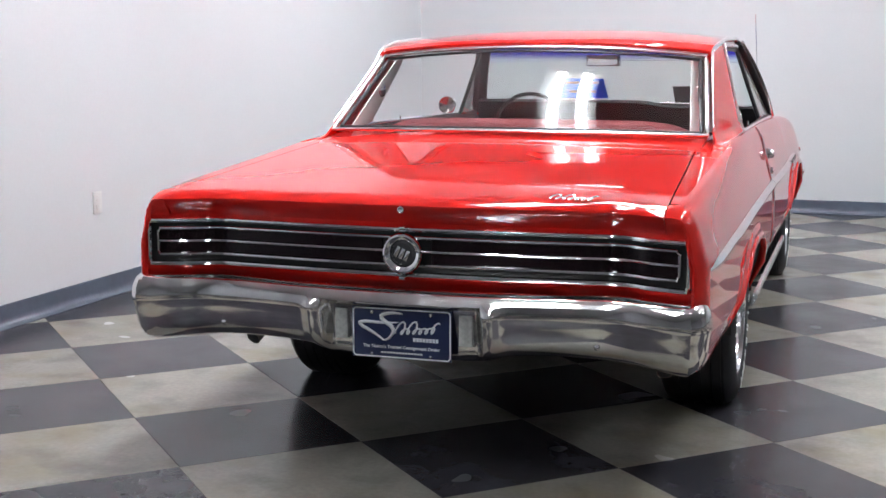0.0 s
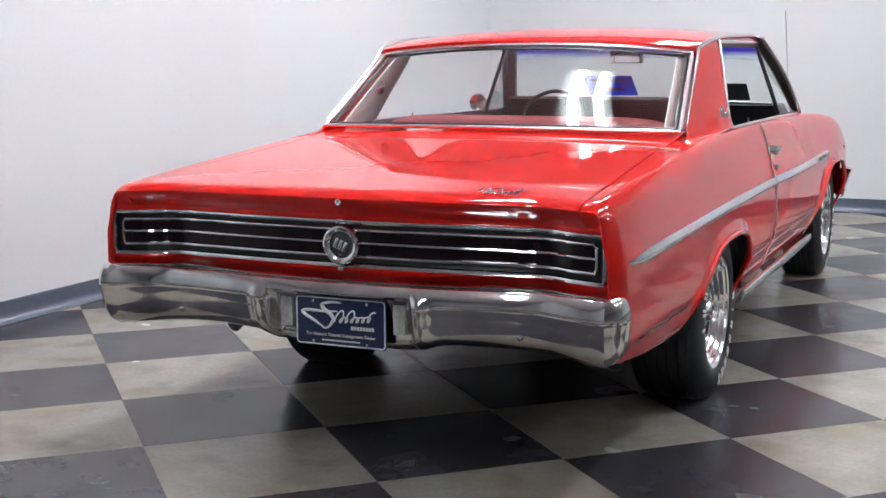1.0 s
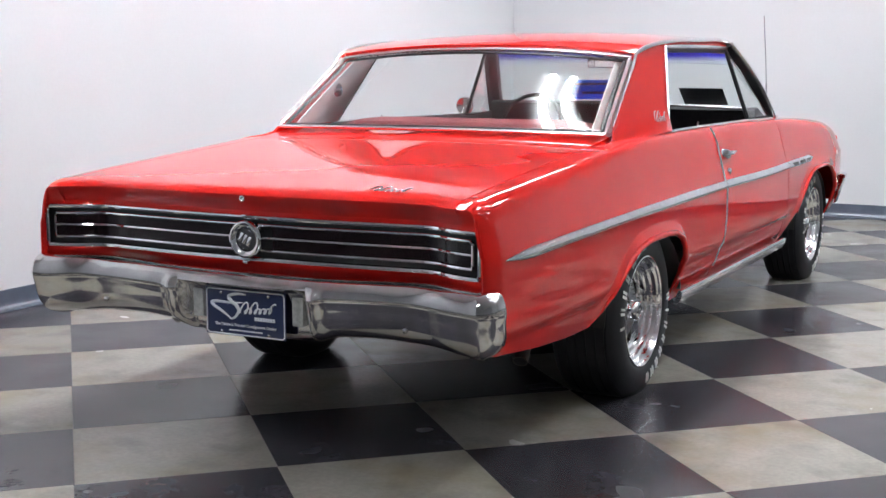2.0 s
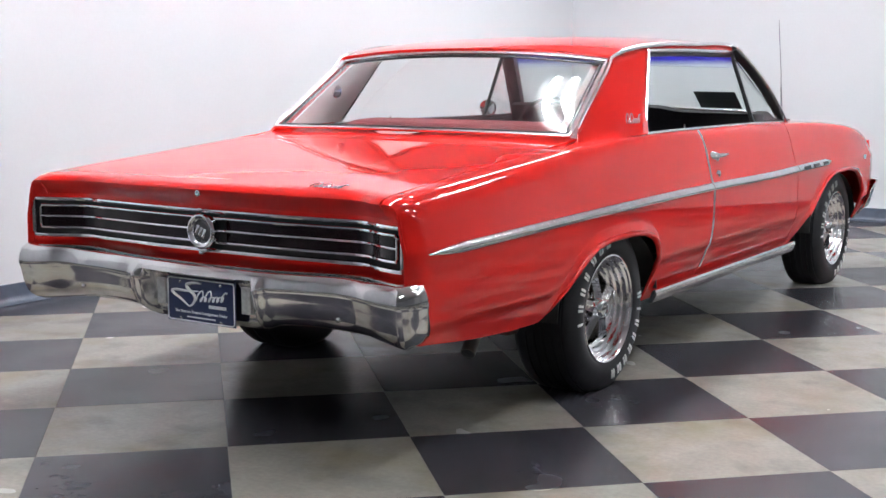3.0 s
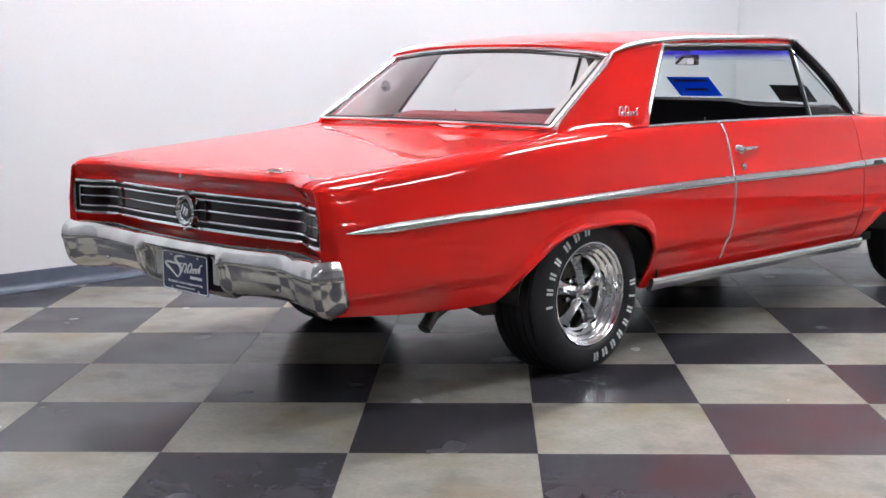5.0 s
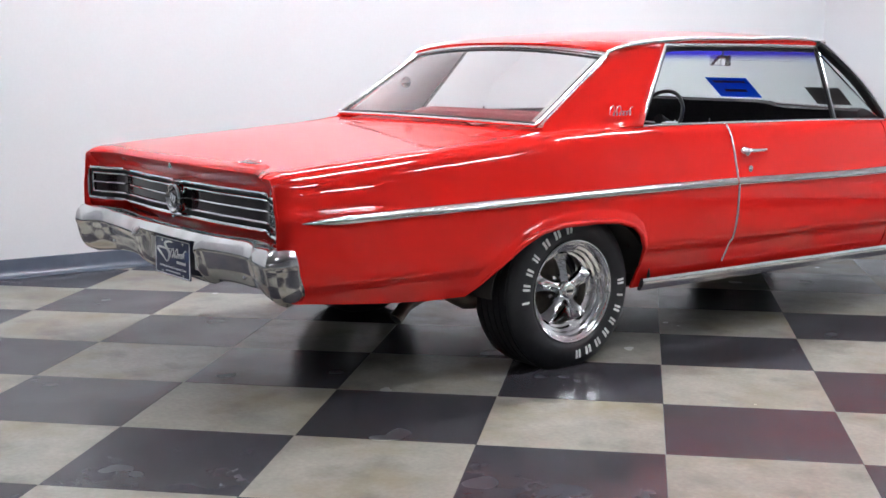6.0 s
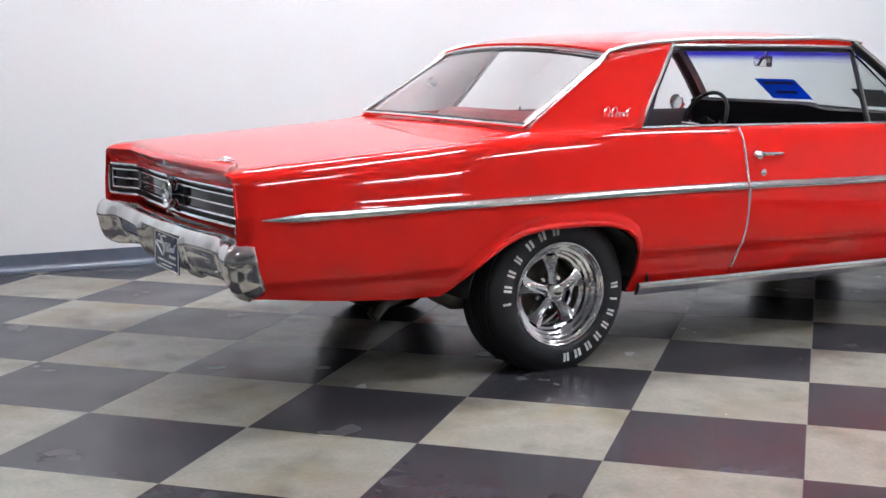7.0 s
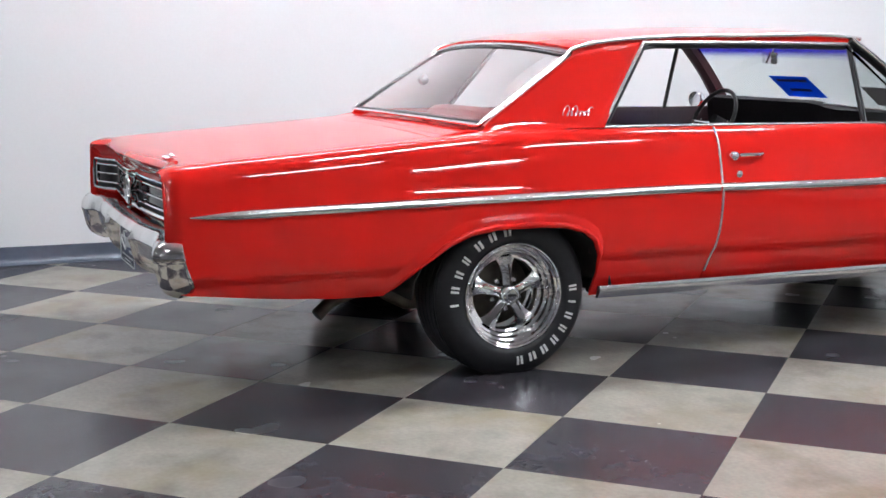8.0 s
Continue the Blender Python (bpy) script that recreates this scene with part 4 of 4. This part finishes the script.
# steering wheel
wheel_m = Matrix.Translation((-0.42, 1.82, 0.910)) @ Matrix.Rotation(radians(64), 4, "X")
bm = bmesh.new()
tube(bm, [wheel_m @ Vector((0.168 * math.cos(a), 0.168 * math.sin(a), 0)) for a in (2 * math.pi * k / 40 for k in range(40))], 0.011, True, 8)
swheel = part("steering_wheel", bm, BLACK, car, "thin black steering wheel")
part("horn_ring", tube(bmesh.new(), [wheel_m @ Vector((0.12 * math.cos(a), 0.12 * math.sin(a), -0.01)) for a in steps(math.pi, 2 * math.pi, 20)], 0.004, sides=6), CHROME, swheel, "chrome horn ring")
part("spoke", tube(bmesh.new(), [wheel_m @ Vector((x, -0.02, -0.02 + 0.02 * abs(x) / 0.165)) for x in steps(-0.165, 0.165, 9)], 0.010, sides=8), CHROME, swheel)
part("column", tube(bmesh.new(), [wheel_m @ Vector((0, 0, -0.0)), wheel_m @ Vector((0, 0, -0.35))], 0.03, sides=12), DASH, swheel)
# mirrors
MIRROR = Matrix.Translation((-0.030, 1.87, 1.234)) @ Matrix.Rotation(radians(-24), 4, "Z")
bm = bmesh.new()
box(bm, (-0.100, -0.015, -0.028), (0.100, 0.015, 0.028), 0.008, MIRROR)
rvm = part("rear_view_mirror", bm, BRUSHED, car, "interior rear view mirror")
part("mirror_glass", box(bmesh.new(), (-0.095, -0.018, -0.024), (0.095, -0.0145, 0.024), 0.001, MIRROR), CHROME, rvm)
part("mirror_arm", tube(bmesh.new(), [(-0.030, 1.88, 1.24), (-0.030, 1.895, 1.30), (-0.030, 1.905, 1.325)], 0.005), CHROME, rvm)
mm = Matrix.Translation((-0.940, 2.07, 0.992)) @ Matrix.Rotation(radians(104), 4, "Z")
bm = bmesh.new()
lathe(bm, [(-0.018, 0.044), (-0.012, 0.050), (0.0, 0.051), (0.03, 0.040), (0.05, 0.02), (0.055, 0.0001)], 28, mm)
smirror = part("side_mirror", bm, CHROME, car, "round chrome door mirror")
bm = bmesh.new()
lathe(bm, [(-0.018, 0.044), (-0.017, 0.042), (-0.016, 0.0001)], 28, mm)
part("mirror_glass", bm, CHROME, smirror)
part("mirror_stem", tube(bmesh.new(), [(-0.940, 2.09, 0.97), (-0.91, 2.10, 0.94), (-0.875, 2.10, 0.90)], [0.010, 0.012, 0.016]), CHROME, smirror)


def card(name, x0, x1, z0, z1, mat, label, bars):
    """A printed sheet that leans against the inside of the windscreen."""
    def place(x, z, off):
        return (x, 2.244 - 1.30 * (z - 1.06) - 0.29 * x * x - off, z)
    bm = bmesh.new()
    sheet(bm, [[place(x, z, 0.0) for x in steps(x0, x1, 6)] for z in (z0, z1)])
    ob = tagged(solid(part(name, bm, mat), 0.002), label, "card")
    for a, b, c, d in bars:
        bm = bmesh.new()
        sheet(bm, [[place(x, z, 0.004) for x in steps(a, b, 6)] for z in (c, d)])
        solid(part("print", bm, CARD_BLACK, ob), 0.001)
    return ob


card("window_card", -0.41, -0.15, 1.030, 1.140, CARD_BLUE, "blue printed card inside the windscreen", ((-0.38, -0.18, 1.110, 1.122), (-0.35, -0.21, 1.060, 1.073)))
card("window_card", 0.215, 0.47, 1.010, 1.100, CARD_BLACK, "black card inside the windscreen", ())

# antenna
bm = bmesh.new()
tube(bm, [(0.715, 2.37, 0.925), (0.715, 2.37, 0.96), (0.706, 2.36, 1.2), (0.692, 2.34, 1.475)], [0.012, 0.006, 0.0028, 0.002])
part("antenna", bm, CHROME, car, "thin whip antenna")

# ---- wheels ----
def wheel(width, loaded):
    w = width / 2
    bm = bmesh.new()
    lathe(bm, [(-w + 0.02, 0.195), (-w + 0.02, 0.206), (-w + 0.035, 0.196), (-w + 0.06, 0.184), (0.0, 0.150), (w - 0.090, 0.140), (w - 0.072, 0.142), (w - 0.066, 0.146), (w - 0.062, 0.156), (w - 0.055, 0.159), (w - 0.049, 0.161), (w - 0.044, 0.171), (w - 0.037, 0.174), (w - 0.031, 0.176), (w - 0.026, 0.186), (w - 0.018, 0.189), (w - 0.012, 0.191), (w - 0.006, 0.199), (w + 0.001, 0.202), (w + 0.005, 0.207), (w + 0.004, 0.211), (w - 0.01, 0.212), (w - 0.02, 0.205), (-w + 0.03, 0.19)], 64, closed=True)
    rim = part("wheel", bm, RIM_CHROME, car, "chrome five spoke wheel with white marked tyre", angle=25)
    bm = bmesh.new()
    R = 0.330
    tread = [(-w * 0.90, R - 0.014), (-w * 0.78, R - 0.004)]
    for k in range(5):
        a = -w * 0.74 + k * (w * 1.48) / 5
        b = a + (w * 1.48) / 5
        tread += [(a + 0.002, R), (b - 0.004, R), (b - 0.0035, R - 0.005), (b - 0.0005, R - 0.005)]
    tread += [(w * 0.78, R - 0.004), (w * 0.90, R - 0.014)]
    wall_out = [(w * 0.98, R - 0.028), (w + 0.007, R - 0.050), (w + 0.011, 0.26), (w + 0.009, 0.232), (w + 0.003, 0.216), (w - 0.012, 0.206)]
    wall_in = [(-w + 0.012, 0.206), (-w - 0.009, 0.232), (-w - 0.011, 0.26), (-w - 0.007, R - 0.050), (-w * 0.98, R - 0.028)]
    lathe(bm, wall_in + tread + wall_out, 96, closed=True)
    for v in bm.verts:
        v.co.z = max(v.co.z, -loaded)
    tyre = part("tyre", bm, RUBBER, rim, "black tyre with white sidewall marks", angle=40)

    def mark(degrees, size, low=0.0, high=1.0, slant=0.0):
        bm = bmesh.new()
        rows = []
        for v in steps(low, high, 4):
            r = 0.243 + 0.034 * v
            x = w + 0.0130 - abs(r - 0.255) * 0.12
            rows.append([(x, r * math.sin(a), r * math.cos(a)) for a in (radians(degrees + slant * v + size * u) for u in steps(-0.5, 0.5, 4))])
        sheet(bm, rows)
        solid(part("sidewall_mark", bm, LETTER_WHITE, tyre, smooth=False), 0.003, 0.0)

    for k, size in enumerate((5.2, 2.4, 5.6, 5.2, 6.0, 6.0, 6.8, 5.8)):
        for shift in ((-0.31, 0.31) if size > 3 else (0.0,)):
            mark(86 + 12.6 * k + size * shift, size * 0.36 if size > 3 else 1.9)
    for k, size in enumerate((2.6, 5.8, 5.8, 5.0)):
        for shift in ((-0.31, 0.31) if size > 3 else (0.0,)):
            mark(-94 + 13.4 * k + size * shift, size * 0.36 if size > 3 else 1.9)
    for k in range(3):
        for shift in (-2.1, 2.1):
            mark(-37 + 14.5 * k + shift, 2.4)

    # centre: drum, five flared spokes, cap and nuts
    bm = bmesh.new()
    lathe(bm, [(w - 0.16, 0.143), (w - 0.135, 0.11), (w - 0.125, 0.075), (w - 0.125, 0.0001)], 48)
    part("brake_drum", bm, RUST, rim, "dull steel drum behind the spokes")
    for k in range(5):
        m = Matrix.Rotation(radians(72 * k + 2), 4, "X")
        bm = bmesh.new()
        rows = []
        for r, half, x, thick in ((0.030, 0.022, w - 0.036, 0.040), (0.050, 0.019, w - 0.040, 0.038), (0.080, 0.020, w - 0.046, 0.034), (0.108, 0.025, w - 0.052, 0.030), (0.130, 0.034, w - 0.057, 0.026), (0.150, 0.050, w - 0.060, 0.020)):
            rows.append([m @ Vector(p) for p in ((x - thick, -half, r), (x - 0.010, -half, r), (x - 0.003, -half * 0.5, r), (x + 0.011, 0, r), (x - 0.003, half * 0.5, r), (x - 0.010, half, r), (x - thick, half, r))])
        sheet(bm, rows, close_v=True)
        part("spoke", bm, RIM_CHROME, rim, angle=22)
        bm = bmesh.new()
        p = Matrix.Rotation(radians(72 * k + 38), 4, "X")
        lathe(bm, [(w - 0.113, 0.012), (w - 0.068, 0.012), (w - 0.062, 0.007), (w - 0.062, 0.0001)], 6, p @ Matrix.Translation((0, 0, 0.062)))
        part("lug_nut", bm, CHROME, rim)
    bm = bmesh.new()
    lathe(bm, [(w - 0.078, 0.044), (w - 0.040, 0.042), (w - 0.022, 0.037), (w - 0.016, 0.031), (w - 0.014, 0.025), (w - 0.017, 0.024), (w - 0.017, 0.0001)], 36)
    part("centre_cap", bm, CHROME, rim, "chrome centre cap")
    part("cap_badge", box(bmesh.new(), (w - 0.020, -0.016, -0.006), (w - 0.014, 0.016, 0.006), 0.002), BLACK, rim)
    return rim


LOADED = 0.313
rear_wheel = wheel(0.250, LOADED)
rear_wheel.matrix_basis = pose(0.722, 0.0, LOADED)
front_wheel = wheel(0.215, LOADED)
front_wheel.matrix_basis = pose(0.755, 2.921, LOADED)
copy_thing(rear_wheel, pose(-0.722, 0.0, LOADED, 0, 0, 180))
copy_thing(front_wheel, pose(-0.755, 2.921, LOADED, 0, 0, 180))

# ---- underside ----
for y, half in ((0.0, 0.50), (2.921, 0.52)):
    for side in (1, -1):
        bm = bmesh.new()
        rows = []
        reach = 0.44
        for a in steps(0, math.pi, 14):
            rows.append([(side * x, y + reach * math.cos(a), z) for x, z in ((0.855, 0.33 + 0.30 * math.sin(a)), (half, 0.33 + 0.30 * math.sin(a)), (half, 0.30))])
        sheet(bm, rows)
        solid(part("wheel_housing", bm, DARK_METAL, car, "black inner wheel housing"), 0.006, crisp=False)
part("rear_axle", tube(bmesh.new(), [(-0.62, 0, 0.322), (-0.12, 0, 0.322), (-0.08, 0, 0.322), (0.08, 0, 0.322), (0.12, 0, 0.322), (0.62, 0, 0.322)], [0.04, 0.045, 0.12, 0.12, 0.045, 0.04], sides=14), DARK_METAL, car, "black rear axle")
part("front_axle", tube(bmesh.new(), [(-0.60, 2.92, 0.28), (0.60, 2.92, 0.28)], 0.05, sides=10), DARK_METAL, car)
bm = bmesh.new()
box(bm, (-0.50, -1.18, 0.40), (0.50, -0.55, 0.60), 0.03)
part("fuel_tank", bm, DARK_METAL, car, "black fuel tank under the trunk")
for side in (1, -1):
    bm = bmesh.new()
    box(bm, (side * 0.58 - 0.04, 0.50, 0.24), (side * 0.58 + 0.04, 2.3, 0.32), 0.01)
    part("frame_rail", bm, DARK_METAL, car)
    bm = bmesh.new()
    px = 0.68 if side > 0 else 0.76
    pipe = [(side * 0.60, -0.30, 0.42), (side * (px - 0.05), -0.46, 0.365), (side * (px - 0.02), -0.62, 0.335), (side * (px - 0.01), -0.70, 0.31), (side * px, -0.757, 0.262 if side > 0 else 0.28)]
    tube(bm, pipe, 0.026, sides=14)
    exhaust = part("exhaust_pipe", bm, RUST, car, "dull steel exhaust tip")
    bm = bmesh.new()
    lathe(bm, [(0.0, 0.022), (0.002, 0.0001)], 14, Matrix.Translation(pipe[-1]) @ (Vector(pipe[-1]) - Vector(pipe[-2])).to_track_quat("X", "Z").to_matrix().to_4x4())
    part("exhaust_mouth", bm, BLACK, exhaust)
    part("spring_shackle", tube(bmesh.new(), [(side * 0.60, -0.52, 0.37), (side * 0.60, -0.44, 0.32), (side * 0.60, -0.36, 0.285), (side * 0.60, -0.2, 0.272), (side * 0.60, 0.0, 0.275)], [0.02, 0.035, 0.042, 0.042, 0.04], sides=12), RUST, car, "dull steel rear spring end")
    part("shock_absorber", tube(bmesh.new(), [(side * 0.48, -0.12, 0.28), (side * 0.42, -0.22, 0.60)], 0.03, sides=10), DARK_METAL, car)
    part("muffler", box(bmesh.new(), (side * 0.40 - 0.09, 0.9, 0.19), (side * 0.40 + 0.09, 1.5, 0.27), 0.03), RUST, car)
bm = bmesh.new()
box(bm, (-0.45, 2.4, 0.22), (0.45, 3.5, 0.62), 0.04)
part("engine_block", bm, DARK_METAL, car)
bm = bmesh.new()
box(bm, (-0.80, -1.23, 0.58), (0.80, -0.45, 0.62))
part("trunk_floor", bm, DARK_METAL, car, smooth=False)

# ---- front end ----
bm = bmesh.new()
sheet(bm, [[(x, 3.655 + dy + 0.02 * math.cos(x * 2.0), z - 0.02 * (abs(x) / 0.85) ** 4) for x in steps(-0.85, 0.85, 31)] for z, dy in ((0.40, 0.0), (0.55, 0.01), (0.70, 0.01), (0.76, 0.0), (0.80, -0.02))])
solid(part("front_panel", bm, RED, car, "red front panel"), 0.01)
bm = bmesh.new()
for k in range(9):
    z = 0.585 + 0.019 * k
    box(bm, (-0.42, 3.675, z), (0.42, 3.70, z + 0.008), 0.002)
part("front_grille", bm, CHROME, car, "chrome front grille bars")
for side in (1, -1):
    for x in (0.54, 0.72):
        bm = bmesh.new()
        lathe(bm, [(0.0, 0.085), (0.03, 0.083), (0.035, 0.072), (0.028, 0.066), (0.04, 0.04), (0.043, 0.0001)], 28, Matrix.Translation((side * x, 3.66, 0.67)) @ Matrix.Rotation(radians(90), 4, "Z"))
        part("headlight", bm, CHROME, car, "round sealed headlight")
bm = bmesh.new()
rows = []
for a in steps(-1, 1, 61):
    f = max(0.0, (abs(a) - 0.8) / 0.2)
    x = (0.80 * min(abs(a), 0.8) / 0.8 + 0.134 * math.sin(f * math.pi / 2)) * (1 if a > 0 else -1)
    row = []
    for o, z in ((-0.05, 0.545), (0.0, 0.555), (0.03, 0.53), (0.035, 0.49), (0.025, 0.43), (0.0, 0.39), (-0.05, 0.385)):
        fall = (0.555 - z) / 0.17 * f
        row.append((x - 0.045 * fall * (1 if a > 0 else -1), 3.73 - 0.20 * f**1.4 - 0.10 * fall + o * (1 - 0.7 * f), z))
    rows.append(row)
sheet(bm, rows)
solid(part("front_bumper", bm, CHROME, car, "chrome front bumper"), 0.006)

for side in (1, -1):
    part("lock_knob", tube(bmesh.new(), [(side * 0.785, 0.86, 0.950), (side * 0.785, 0.86, 0.985)], [0.003, 0.005], sides=8), CHROME, car, "thin door lock knob")
    part("fender_badge", box(bmesh.new(), (-0.003, -0.022, -0.012), (0.004, 0.022, 0.012), 0.003, Matrix.Translation(mirror_x(side_point(3.33, 0.70), side))), CHROME, car, "small chrome fender badge")

# script badges on the roof pillars
for side in (1, -1):
    def place(u, v, side=side):
        return (side * (0.801 - 0.32 * v + 0.02 * u), (0.225 + u) if side > 0 else (0.375 - u), 1.012 + v)
    part("script_badge", squiggle(0.150, 0.040, place), CHROME, car, "chrome script badge")

# ---- floor tiles ----
bm = bmesh.new()
box(bm, (LEFT - 0.1, BACK - 0.1, -0.12), (RIGHT + 0.1, FAR + 0.1, -0.004))
floor = tagged(part("floor", bm, GROUT, smooth=False), "checkered floor of large tan and charcoal tiles", "floor", kind="structure")
TILE, TURN = 0.6096, radians(45.1)
AHEAD, ASIDE = Vector((math.cos(TURN), math.sin(TURN))), Vector((math.sin(TURN), -math.cos(TURN)))
ORIGIN = Vector((-0.340, 1.682))


def grid_place(i, j):
    d = Vector((i * TILE, j * TILE)) - ORIGIN
    return d.dot(ASIDE), d.dot(AHEAD)


def tile_mesh(mat):
    bm = bmesh.new()
    h, e = TILE / 2 - 0.0006, 0.0012
    rows = [[(sx * (h - d), sy * (h - d), z) for sx, sy in ((-1, -1), (1, -1), (1, 1), (-1, 1))] for d, z in ((0, -0.004), (0, -0.0008), (e, 0.0))]
    verts = sheet(bm, rows, close_v=True)
    bm.faces.new(verts[-1])
    bmesh.ops.recalc_face_normals(bm, faces=bm.faces)
    mesh = bpy.data.meshes.new("tile")
    bm.to_mesh(mesh)
    bm.free()
    mesh.materials.append(mat)
    return mesh


meshes = (tile_mesh(TILE_LIGHT), tile_mesh(TILE_DARK))
turn = math.atan2(-math.cos(TURN), math.sin(TURN))
places = []
for i in range(-46, 46):
    for j in range(-46, 46):
        x, y = grid_place(i + 0.5, j + 0.5)
        if LEFT - 0.42 < x < RIGHT + 0.42 and BACK - 0.42 < y < FAR + 0.42:
            places.append((math.hypot(x - 1.2, y + 0.2), i, j, x, y))
places.sort()
rest = (bmesh.new(), bmesh.new())
for n, (_, i, j, x, y) in enumerate(places):
    kind = (i + j) % 2
    if n < 300:
        ob = new("tile", meshes[kind])
        ob.parent = floor
        ob.matrix_basis = pose(x, y, 0, 0, 0, math.degrees(turn))
    else:
        m = Matrix.Translation((x, y, 0)) @ Matrix.Rotation(turn, 4, "Z")
        h = TILE / 2 - 0.0006
        rest[kind].faces.new([rest[kind].verts.new(m @ Vector((sx * h, sy * h, 0))) for sx, sy in ((-1, -1), (1, -1), (1, 1), (-1, 1))])
for bm, mat in zip(rest, (TILE_LIGHT, TILE_DARK)):
    tagged(part("tile", bm, mat, floor, smooth=False), kind="stuff")
